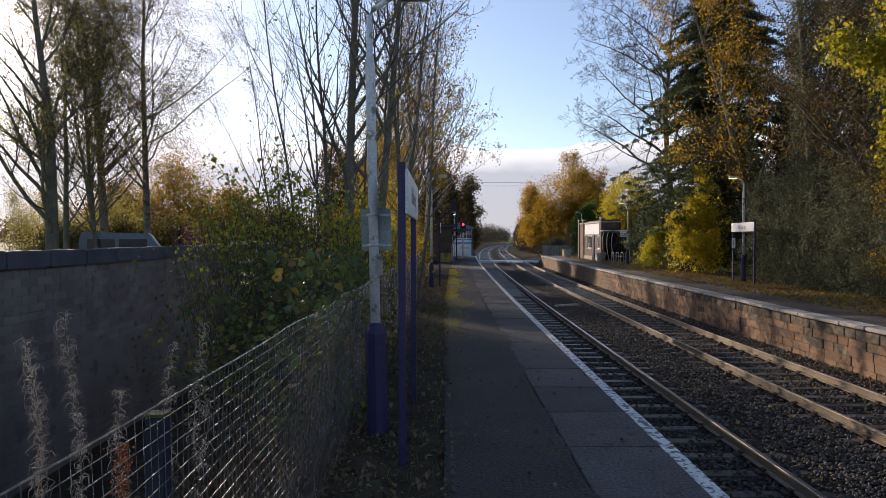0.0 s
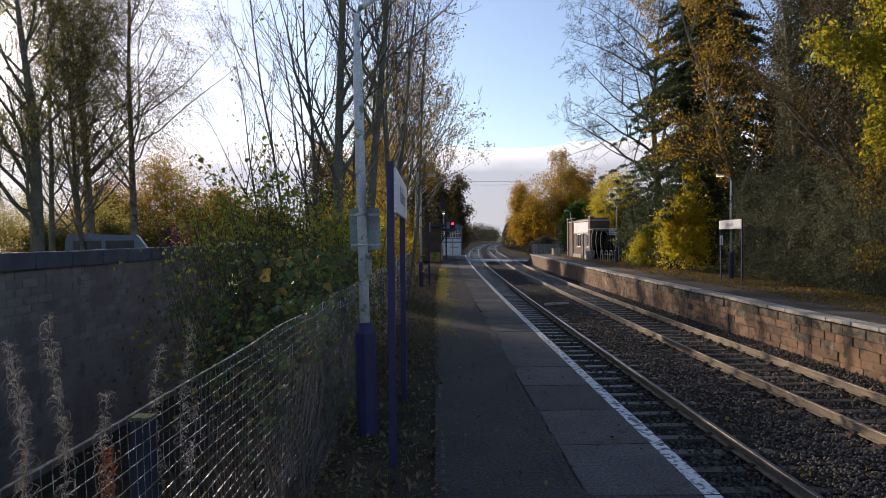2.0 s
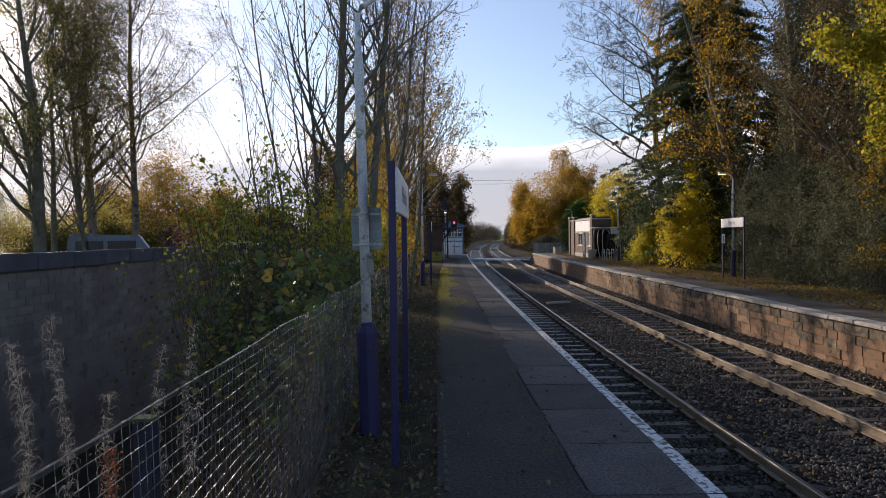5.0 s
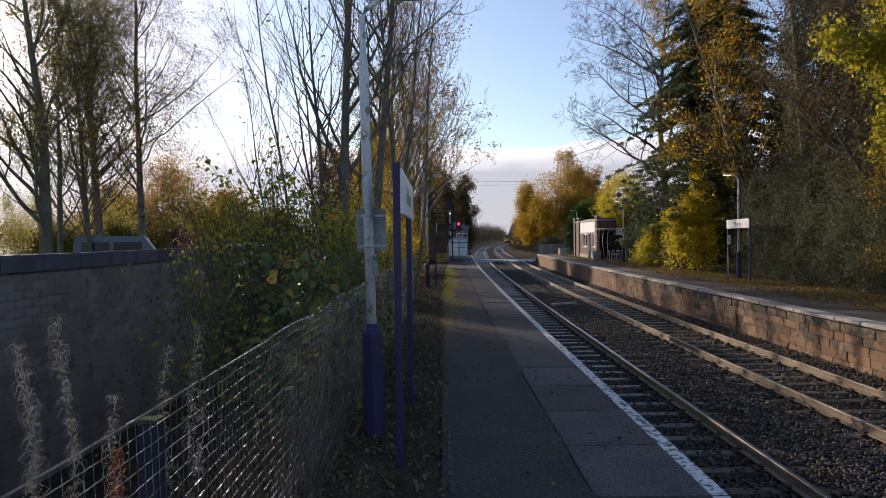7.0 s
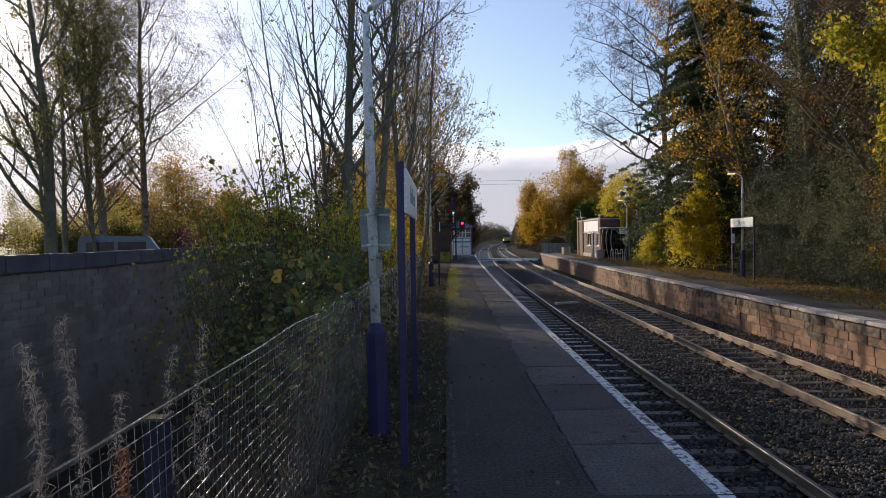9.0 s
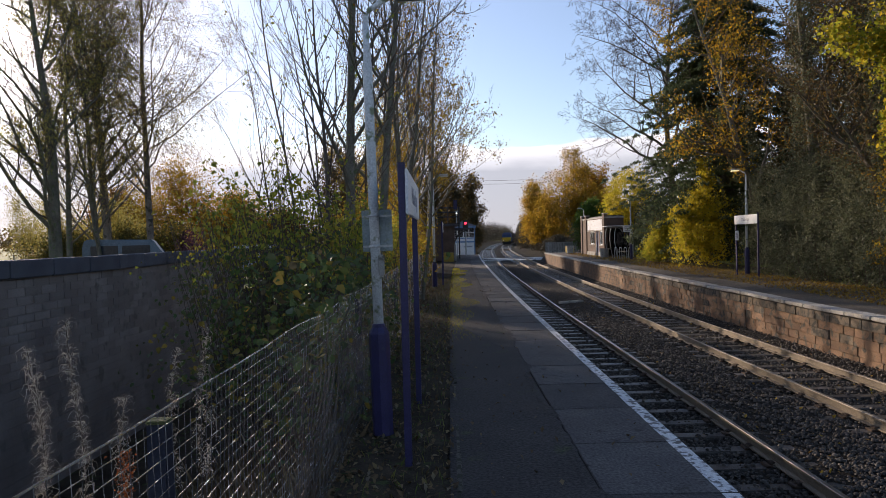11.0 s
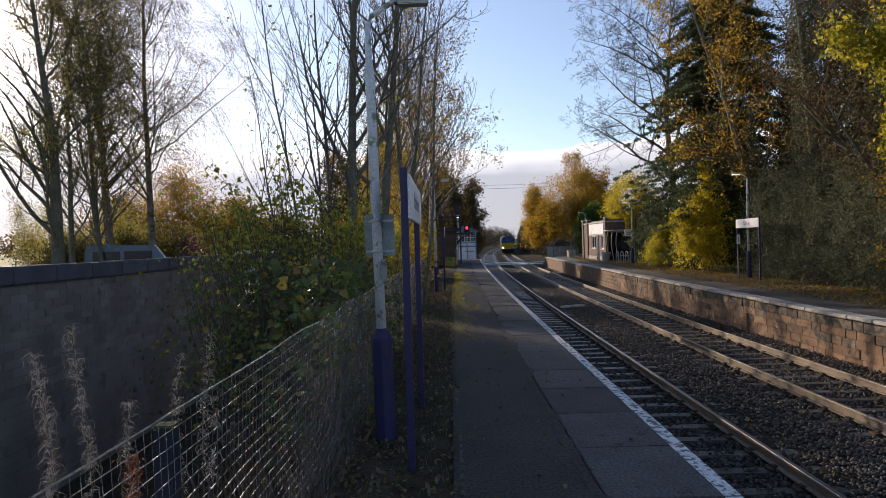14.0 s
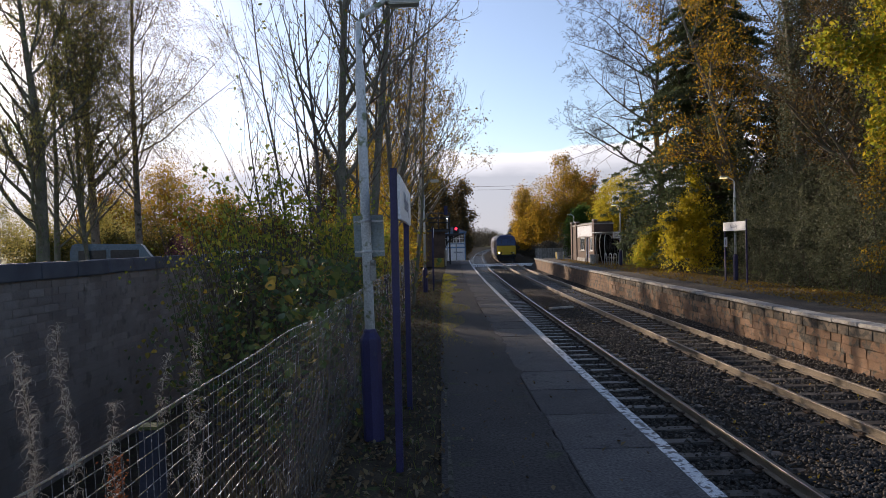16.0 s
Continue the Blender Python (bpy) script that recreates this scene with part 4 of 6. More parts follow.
def build_waiting_room():
    """Brick waiting room with a rendered front towards the line."""
    t = thing("waiting_room", "small brick waiting room with pale rendered front panel", "building", (12.35, 52, 0.0))
    L = 9.0
    part("back_wall", box(1.2, 1.45, 0, L, 0, 3.1, 0.01), BRICK, t)
    part("end_wall", box(0.22, 1.2, 0, 0.25, 0, 3.1, 0.01), BRICK, t)
    part("end_wall", box(0.22, 1.2, L - 0.25, L, 0, 3.1, 0.01), BRICK, t)
    for y in (0.0, 6.6, L - 0.55):
        part("pier", box(-0.08, 0.22, y, y + 0.55, 0, 3.35, 0.015), BRICK, t)
        part("pier_cap", box(-0.12, 0.26, y - 0.04, y + 0.59, 3.35, 3.45, 0.02), COPING, t)
    # front wall round the doorway and two windows
    for y0, y1, z0, z1 in ((0.55, 0.75, 0, 3.05), (0.75, 1.75, 0, 0.95), (0.75, 1.75, 2.05, 3.05), (1.75, 2.15, 0, 3.05), (2.15, 3.25, 2.05, 3.05), (3.25, 3.7, 0, 3.05),
                           (3.7, 5.3, 0, 0.95), (3.7, 5.3, 2.05, 3.05), (5.3, 6.6, 0, 3.05), (7.15, L - 0.55, 0, 3.05)):
        part("front_wall", box(0, 0.22, y0, y1, z0, z1, 0.004), BRICK, t)
    for y0, y1 in ((0.75, 1.75), (3.7, 5.3)):
        w = part("window_frame", box(0.03, 0.09, y0, y1, 0.95, 1.03, 0.004), WHITE_BOARD, t, "white window frame")
        part("sill", box(-0.07, 0.03, y0 - 0.08, y1 + 0.08, 0.88, 0.97, 0.01), COPING, w)
        part("head_rail", box(0.03, 0.09, y0, y1, 1.97, 2.05, 0.004), WHITE_BOARD, w)
        for y in (y0, (y0 + y1) / 2 - 0.03, y1 - 0.07):
            part("mullion", box(0.03, 0.09, y, y + 0.07, 1.03, 1.97, 0.004), WHITE_BOARD, w)
        part("pane", box(0.06, 0.07, y0, y1, 1.03, 1.97), PANE, w)
    part("door_frame", box(0.03, 0.09, 2.15, 2.23, 0, 2.05, 0.004), WHITE_BOARD, t)
    part("door_frame", box(0.03, 0.09, 3.17, 3.25, 0, 2.05, 0.004), WHITE_BOARD, t)
    part("door", box(0.12, 0.16, 2.2, 3.2, 0.01, 2.05, 0.004), BLUE_PAINT, t)
    part("string_course", box(-0.03, 0.0, 0.55, 6.6, 2.05, 2.12, 0.008), COPING, t)
    part("plinth", box(-0.05, 0.0, 0.55, 2.1, 0, 0.35, 0.01), CONCRETE, t)
    part("plinth", box(-0.05, 0.0, 3.3, 6.6, 0, 0.35, 0.01), CONCRETE, t)
    part("poster_panel", box(-0.04, -0.002, 0.9, 6.2, 2.14, 3.0, 0.008), PANEL_GREY, t, "large white panel over the doorway")
    part("cornice", box(-0.06, 1.5, -0.05, L + 0.05, 3.05, 3.16, 0.02), COPING, t)
    part("roof", box(0.2, 1.4, 0.02, L - 0.02, 3.16, 3.26, 0.02), SLATE, t)
    # litter bins beside it
    for k, y in enumerate((50.9, 62.4)):
        g = thing("planter", "pale concrete planter tub on the platform", "planter", (12.0, y + 2.5 * k, 0.01), "planter tubs")
        part("tub", lathe([(0.30, 0.0), (0.36, 0.62), (0.38, 0.64), (0.38, 0.72), (0.33, 0.72), (0.31, 0.6)], 14), CONCRETE, g)
        part("soil", lathe([(0.32, 0.60), (0.30, 0.66)], 14), SOIL, g)


def build_shelter():
    t = thing("glazed_shelter", "curved steel platform shelter with smoky glazing", "shelter", (12.25, 48.8, 0.02))
    for k in range(3):
        y = 1.4 * k
        part("rib", pipe([(1.35, y, 0), (1.35, y, 1.6), (1.30, y, 2.0), (1.1, y, 2.22), (0.7, y, 2.30), (-0.15, y, 2.34)], 0.035), GALV, t)
        part("front_rib", pipe([(0.22, y, 0), (0.10, y, 0.6), (0.02, y, 1.3), (0.05, y, 1.9), (0.15, y, 2.31)], 0.03), GALV, t)
    part("roof_sheet", box(-0.2, 1.2, -0.1, 2.95, 2.345, 2.39, 0.01), SIGN_WHITE, t, "pale roof sheet")
    for k in range(3):
        part("glazing", box(1.25, 1.26, 0.95 * k + 0.04, 0.95 * k + 0.91, 0.15, 1.9), SMOKE, t)
    part("end_glazing", box(0.2, 1.25, 2.84, 2.86, 0.15, 2.2), SMOKE, t)
    s = part("bench", box(0.85, 1.2, 0.2, 2.6, 0.42, 0.47, 0.015), BLACK_STEEL, t)
    for y in (0.4, 2.4):
        part("bench_leg", box(1.0, 1.06, y, y + 0.06, 0, 0.42, 0.005), BLACK_STEEL, s)
    # fence and bin at the platform's end
    f = thing("paling_fence", "weathered grey paling fence behind the platform end", "fence", (12.55, 69, -1.0))
    pal = bpy.data.meshes.new("pale")
    b = box(-0.012, 0.012, -0.065, 0.065, 0, 2.05, 0.006)
    b.to_mesh(pal)
    b.free()
    pal.materials.append(CONCRETE)
    for k in range(24):
        o = link("pale", pal, f)
        o.matrix_basis = pose(-1.9 + 0.145 * k, 2.6, random.Random(k).uniform(-0.03, 0.03), 0, random.Random(k + 50).uniform(-1.5, 1.5), 90)
    for z in (0.9, 1.7):
        part("rail", box(-2.0, 1.5, 2.62, 2.69, z - 0.04, z + 0.04, 0.008), CONCRETE, f)
    for x in (-1.8, -0.2, 1.35):
        part("post", box(x - 0.05, x + 0.05, 2.69, 2.79, 0, 2.0, 0.01), CONCRETE, f)
    g = thing("grit_bin", "yellow plastic grit bin with sloping lid", "grit bin", (12.35, 67.0, 0.0), turn=20)
    part("tub", box(-0.35, 0.35, -0.3, 0.3, 0, 0.55, 0.05), M("yellow_plastic", (0.55, 0.36, 0.03), (0.62, 0.42, 0.04), 3, 40, 0.5, 0.1), g)
    part("lid", box(-0.38, 0.38, -0.33, 0.33, 0.55, 0.68, 0.05), M("yellow_lid", (0.50, 0.33, 0.03), (0.60, 0.40, 0.04), 3, 40, 0.5, 0.1), g)


def build_brick_house():
    """Brick platform building with a canopy on brackets."""
    t = thing("platform_building", "old brown brick platform building with bracketed canopy", "building", (-0.35, 53, -0.02))
    part("wall", box(-3.5, 1.05, 0, 0.3, 0, 2.75, 0.01), BRICK, t)
    part("wall", box(0.75, 1.05, 0.3, 8, 0, 2.75, 0.01), BRICK, t)
    part("wall", box(-3.5, 1.05, 7.9, 8.2, 0, 2.75, 0.01), BRICK, t)
    part("wall", box(-3.5, -3.2, 0.3, 7.9, 0, 2.75, 0.01), BRICK, t)
    r = part("roof", box(-3.7, 1.35, -0.25, 8.4, 2.75, 2.9, 0.02), SLATE, t)
    c = part("canopy", box(1.05, 2.3, 0.6, 7.6, 2.45, 2.6, 0.02), SLATE, t)
    for y in (1.0, 3.2, 5.4, 7.3):
        part("bracket", pipe([(1.05, y, 1.5), (1.25, y, 1.85), (1.6, y, 2.2), (2.1, y, 2.44)], 0.04), BLACK_STEEL, c)
    for y in (2.0, 4.6):
        w = part("window_frame", box(1.04, 1.10, y, y + 0.9, 0.9, 2.1, 0.01), WHITE_BOARD, t)
        part("pane", box(1.095, 1.11, y + 0.08, y + 0.82, 0.98, 2.02), PANE, w)
    part("door", box(1.03, 1.09, 6.1, 7.0, 0.0, 2.05, 0.01), BLUE_PAINT, t)
    part("quoin", box(0.98, 1.16, -0.06, 0.18, 0, 0.5, 0.01), COPING, t)
    part("quoin", box(0.98, 1.14, -0.04, 0.18, 0.5, 1.3, 0.01), COPING, t)
    # railed steps above the roof
    g = thing("signal_steps", "dark steel landing with handrails beside the signal", "steel landing", (-0.15, 57, 0))
    for x in (-0.6, 0.35, 1.3):
        part("stanchion", rod((x, 0, 0), (x, 0, 4.45), 0.045), BLACK_STEEL, g)
        part("stanchion", rod((x, 1.6, 0), (x, 1.6, 4.45), 0.045), BLACK_STEEL, g)
    part("deck", box(-0.7, 1.4, -0.1, 1.7, 2.95, 3.03, 0.01), BLACK_STEEL, g)
    for z in (3.6, 4.0, 4.4):
        part("handrail", rod((-0.6, 0, z), (1.3, 0, z), 0.03), BLACK_STEEL, g)
        part("handrail", rod((-0.6, 1.6, z), (1.3, 1.6, z), 0.03), BLACK_STEEL, g)
    part("lamp_board", box(0.85, 1.15, -0.1, -0.05, 4.2, 5.0, 0.01), BLUE_PAINT, g)
    b = thing("grit_bin", "yellow grit bin beside the brick building", "grit bin", (-0.55 + bend(51), 50.8, -0.03), "")
    part("tub", box(-0.4, 0.4, -0.3, 0.3, 0, 0.6, 0.05), M("ochre_plastic", (0.38, 0.27, 0.04), (0.45, 0.32, 0.05), 3, 40, 0.5, 0.1), b)
    part("lid", box(-0.43, 0.43, -0.33, 0.33, 0.6, 0.72, 0.05), M("ochre_lid", (0.36, 0.25, 0.04), (0.42, 0.30, 0.05), 3, 40, 0.5, 0.1), b)


def build_signal_box():
    t = thing("signal_box", "white boarded signal box with blue trim and long windows", "signal box", (0.7, 80, -1.0))
    part("base", box(0, 2.7, 0, 5.5, 0, 2.15, 0.02), WHITE_BOARD, t)
    for k in range(9):
        part("board", box(-0.02, 2.72, -0.03, 0.0, 0.1 + 0.23 * k, 0.315 + 0.23 * k, 0.008), WHITE_BOARD, t)
    part("trim_band", box(-0.06, 2.76, -0.06, 5.56, 2.15, 2.32, 0.01), LIGHT_BLUE, t)
    part("trim_band", box(-0.04, 2.74, -0.04, 5.54, 2.62, 2.72, 0.01), LIGHT_BLUE, t)
    part("upper_wall", box(0, 2.7, 0, 5.5, 2.32, 2.62, 0.01), WHITE_BOARD, t)
    # solid near-black block in place of the unlit space behind the panes
    part("room", box(0.12, 2.58, 0.12, 5.38, 2.72, 3.9, 0.0), DARK, t)
    for k in range(4):
        x = 0.02 + 0.665 * k
        w = part("window_frame", box(x, x + 0.66, -0.02, 0.03, 2.74, 2.82, 0.005), WHITE_BOARD, t)
        part("mullion", box(x, x + 0.06, -0.02, 0.03, 2.82, 3.85, 0.005), WHITE_BOARD, w)
        part("glazing_bar", box(x + 0.06, x + 0.66, -0.01, 0.02, 3.30, 3.34, 0.004), WHITE_BOARD, w)
        part("pane", box(x + 0.06, x + 0.66, 0.03, 0.04, 2.82, 3.85), PANE, w)
    part("corner_post", box(2.64, 2.76, -0.05, 0.08, 0, 3.9, 0.01), LIGHT_BLUE, t)
    part("eaves_board", box(-0.2, 2.9, -0.25, 5.7, 3.9, 4.12, 0.02), LIGHT_BLUE, t)
    b = bmesh.new()
    p = [(-0.3, -0.35, 4.12), (3.0, -0.35, 4.12), (3.0, 5.85, 4.12), (-0.3, 5.85, 4.12), (1.35, 1.2, 4.75), (1.35, 4.3, 4.75)]
    vs = [b.verts.new(q) for q in p]
    for q in ((0, 1, 4), (1, 2, 5, 4), (2, 3, 5), (3, 0, 4, 5), (3, 2, 1, 0)):
        b.faces.new([vs[k] for k in q])
    part("roof", b, SLATE, t)
    s = part("name_plate", box(1.3, 2.5, -0.055, -0.032, 1.5, 1.8, 0.004), SIGN_WHITE, t)
    part("text_bar", box(1.4, 2.4, -0.06, -0.056, 1.6, 1.7), INK, s)
    g = thing("crossing_gate", "white picket gate with rust stains before the signal box", "gate", (0.75, 79.2, -1.0))
    for x in (0.0, 0.95, 1.9):
        part("gate_post", box(x - 0.06, x + 0.06, -0.06, 0.06, 0, 1.45, 0.015), WHITE_BOARD, g)
    for z in (0.35, 1.1):
        part("gate_rail", box(0, 1.9, -0.03, 0.03, z - 0.05, z + 0.05, 0.008), WHITE_BOARD, g)
    for k in range(13):
        part("picket", box(0.1 + 0.14 * k, 0.2 + 0.14 * k, -0.055, -0.031, 0.12, 1.32 + 0.04 * (k % 2), 0.006), WHITE_BOARD, g)
    g = thing("railway_signal", "colour light signal showing red, on a grey post", "signal", (1.95, 66, -0.02))
    part("post", rod((0, 0, 0), (0, 0, 3.5), 0.07), GALV, g)
    part("backing_board", box(-0.27, 0.27, -0.12, -0.05, 2.72, 3.5, 0.03), BLACK_STEEL, g)
    part("hood", pipe([(0, -0.12, 3.2), (0, -0.3, 3.2)], [0.13, 0.13], 14), BLACK_STEEL, g)
    part("red_lens", lathe([(0.12, 0), (0.10, 0.02)], 16), GLOW("red_lamp", (1.0, 0.02, 0.04), 5), g).matrix_basis = pose(0, -0.31, 3.2, 90)
    part("second_lens", lathe([(0.09, 0), (0.08, 0.02)], 16), DARK, g).matrix_basis = pose(0, -0.125, 2.92, 90)
    w = thing("flood_lamp", "white floodlamp on a slim post by the crossing", "lamp", (1.1, 66.5, -0.02))
    part("post", rod((0, 0, 0), (0, 0, 4.4), 0.05), GALV, w)
    part("lamp_head", box(-0.16, 0.22, -0.2, 0.15, 4.3, 4.48, 0.05), GALV, w)
    part("lens", box(-0.10, 0.12, -0.22, -0.19, 4.22, 4.33, 0.02), GLOW("lamp_white", (1.0, 0.92, 0.75), 4), w)


def build_crossing():
    r = thing("level_crossing", "boarded level crossing with white lines across both tracks", "level crossing", kind="structure")
    part("deck", box(-8, 30, 82.2, 85.6, -1.2, -0.957, 0.0), M("crossing_deck", (0.10, 0.10, 0.10), (0.16, 0.16, 0.155), 2, 60, 0.9, 0.3), r)
    part("white_line", box(4.2, 11.9, 82.2, 83.5, -0.957, -0.951), WHITE_BOARD, r)
    for k in range(26):
        part("cattle_board", box(4.45 + 0.28 * k, 4.6 + 0.28 * k, 80.6, 82.0, -1.15, -1.02, 0.0), WHITE_BOARD, r)
    p = thing("timber_baulk", "weathered timber baulk lying between the tracks", "timber", (5.35, 28.9, -1.09), turn=-62)
    part("baulk", box(-0.12, 0.12, -0.6, 0.6, 0, 0.09, 0.02), CONCRETE, p)


build_yard_wall()
build_fence()
build_near_furniture()
build_far_furniture()
build_waiting_room()
build_shelter()
build_brick_house()
build_signal_box()
build_crossing()

# ---------------------------------------------------------------- vehicles beyond the wall
VAN_PAINT = M("van_paint", (0.10, 0.14, 0.18), (0.12, 0.16, 0.20), 1, 20, 0.3, 0.02)
CAR_WHITE = M("car_white", (0.55, 0.57, 0.60), (0.60, 0.62, 0.64), 1, 20, 0.3, 0.02)
CAR_BLUE = M("car_blue", (0.12, 0.16, 0.22), (0.14, 0.18, 0.25), 1, 20, 0.3, 0.02)
TYRE = M("tyre", (0.02, 0.02, 0.02), (0.03, 0.03, 0.03), 4, 50, 0.9, 0.2)
TINTED = M("tinted_glass", (0.03, 0.035, 0.04), (0.04, 0.045, 0.05), 1, 10, 0.1, 0.0)


def vehicle(name, label, where, turn, outline, width, paint, windows):
    """A road vehicle from its side outline of (length, height) pairs, narrowed towards the roof."""
    t = thing(name, label, "van" if name == "van" else "car", where, "parked vehicles", turn=turn)
    b = bmesh.new()
    rows = []
    for s in (-1, 1):
        rows.append([b.verts.new((x, s * width / 2 * (1 - 0.10 * max(0, z - 0.9)), z)) for x, z in outline])
    n = len(outline)
    for k in range(n):
        b.faces.new((rows[0][k], rows[0][(k + 1) % n], rows[1][(k + 1) % n], rows[1][k]))
    b.faces.new(rows[0][::-1])
    b.faces.new(rows[1])
    bmesh.ops.bevel(b, geom=b.edges[:], offset=0.05, segments=2, affect="EDGES")
    part("body", b, paint, t)
    for x0, x1, z0, z1 in windows:
        for s in (-1, 1):
            y = s * width / 2 * (1 - 0.10 * max(0, (z0 + z1) / 2 - 0.9))
            part("side_window", box(x0, x1, y - 0.02, y + 0.02, z0, z1, 0.015), TINTED, t)
    for x in (outline[0][0] + 0.85, outline[1][0] - 0.85):
        for s in (-1, 1):
            w = part("wheel", rod((x, s * (width / 2 - 0.2), 0.32), (x, s * (width / 2 + 0.01), 0.32), 0.32, seg=18), TYRE, t)
            part("rim", rod((x, s * (width / 2 + 0.005), 0.32), (x, s * (width / 2 + 0.02), 0.32), 0.19, seg=12), GALV, w)
    return t


def build_vehicles():
    van = [(-1.8, 0.3), (1.8, 0.3), (1.85, 0.95), (1.3, 1.15), (0.8, 1.92), (-1.7, 1.98), (-1.8, 1.7)]
    car = [(-2.1, 0.3), (2.1, 0.3), (2.1, 0.75), (1.1, 0.92), (0.5, 1.42), (-1.2, 1.45), (-1.95, 0.95)]
    vehicle("van", "blue-grey panel van parked beyond the wall", (-13.1, 28.0, 0.16), 20, van, 1.8, VAN_PAINT, [(-1.5, -0.5, 1.25, 1.7), (-0.35, 0.7, 1.2, 1.7)])
    vehicle("car", "white hatchback parked among the bushes", (-8.4, 31, 0.3), 10, car, 1.75, CAR_WHITE, [(-1.3, -0.2, 0.95, 1.3), (-0.1, 0.7, 0.95, 1.3)])
    vehicle("car", "silver-blue car parked among the bushes", (-6.0, 29, 0.32), 5, car, 1.75, CAR_BLUE, [(-1.3, -0.2, 0.95, 1.3), (-0.1, 0.7, 0.95, 1.3)])
    vehicle("car", "white estate car parked near the birches", (-3.6, 36, 0.3), -8, car, 1.75, CAR_WHITE, [(-1.3, -0.2, 0.95, 1.3), (-0.1, 0.7, 0.95, 1.3)])


# ---------------------------------------------------------------- trees and bushes


def ivy_on(t, seed, blobs, count, size, leaf=None, name="ivy", label="dark glossy ivy"):
    rng = np.random.default_rng(seed)
    link(name, leaves(name, lumps(rng, blobs, count, 0.4, 0.5), size, leaf or L_IVY, rng), t, label, "stuff")


def conifer(where, height, reach, count, seed):
    """A cedar: level tiers of drooping boughs with flat sprays of needles."""
    rng = np.random.default_rng(seed)
    t = thing("cedar", "dark green cedar with level drooping boughs", "conifer", where)
    v, f = tubes([([(0, 0, 0), (0.1, 0, height * 0.5), (0, 0.1, height)], [0.38, 0.22, 0.03], 9)])
    link("trunk", mesh("trunk", v, f, BARK, True), t)
    ch, pts = [], []
    z = 1.2
    while z < height - 0.2:
        k = (z / height)
        L = reach * (1 - k ** 2.2) * (0.8 + 0.4 * rng.random()) + 0.25
        for q in range(8):
            a = rng.random() * 6.283
            d = Vector((math.cos(a), math.sin(a), 0))
            l = L * (0.7 + 0.45 * rng.random())
            p = [Vector((0, 0, z)) + d * (l * s) + Vector((0, 0, 0.10 * l * math.sin(s * 2.6) - 0.22 * l * s * s)) for s in (0, 0.25, 0.5, 0.75, 1.0)]
            ch.append((p, [0.05, 0.04, 0.028, 0.018, 0.008], 4))
            side = Vector((-d.y, d.x, 0))
            for s in np.linspace(0.2, 1.0, 9):
                i = min(int(s * 4), 3)
                o = p[i].lerp(p[i + 1], s * 4 - i)
                for w in (-1, 1):
                    e = o + (side * w * 0.9 + d * 0.55) * (0.28 * l * (1.15 - s)) + Vector((0, 0, -0.12))
                    ch.append(([o, o.lerp(e, 0.5) + Vector((0, 0, 0.03)), e], [0.012, 0.009, 0.005], 3))
                    pts.append((o, e))
        z += 0.42
    v, f = tubes(ch)
    link("boughwork", mesh("boughwork", v, f, TWIG), t, kind="stuff")
    a, b = np.array([p[0] for p in pts]), np.array([p[1] for p in pts])
    k = rng.integers(0, len(pts), count)
    s = rng.random(count)[:, None]
    c = a[k] * (1 - s) + b[k] * s + rng.normal(size=(count, 3)) * np.array([0.09, 0.09, 0.04])
    link("needle_sprays", leaves("needle_sprays", c, 0.18, L_CEDAR, rng, 0.8, 0.4, 0.36), t, kind="stuff")


L_CEDAR = LEAF("leaf_cedar", [(0.07, 0.10, 0.055), (0.10, 0.135, 0.065), (0.13, 0.155, 0.07)], 0.6, 0.4)
L_HAZEL = LEAF("leaf_hazel", [(0.16, 0.21, 0.04), (0.25, 0.28, 0.045), (0.36, 0.34, 0.05), (0.48, 0.37, 0.05)], 0.5, 0.7)
L_PURPLE = LEAF("leaf_purple", [(0.07, 0.03, 0.05), (0.11, 0.05, 0.07)])


def sun_gap(x, y):
    """Crowns with a thin place where the low sun breaks through."""
    rng = np.random.default_rng(77)

    def keep(c):
        p = c + np.array([x, y, 0.12]) - np.array([-1.3, 2.6, 1.2])
        d = np.array(SUN_DIR)
        off = np.linalg.norm(p - (p @ d)[:, None] * d, axis=1)
        return (off > 1.7) | (rng.random(len(c)) < 0.08)
    return keep


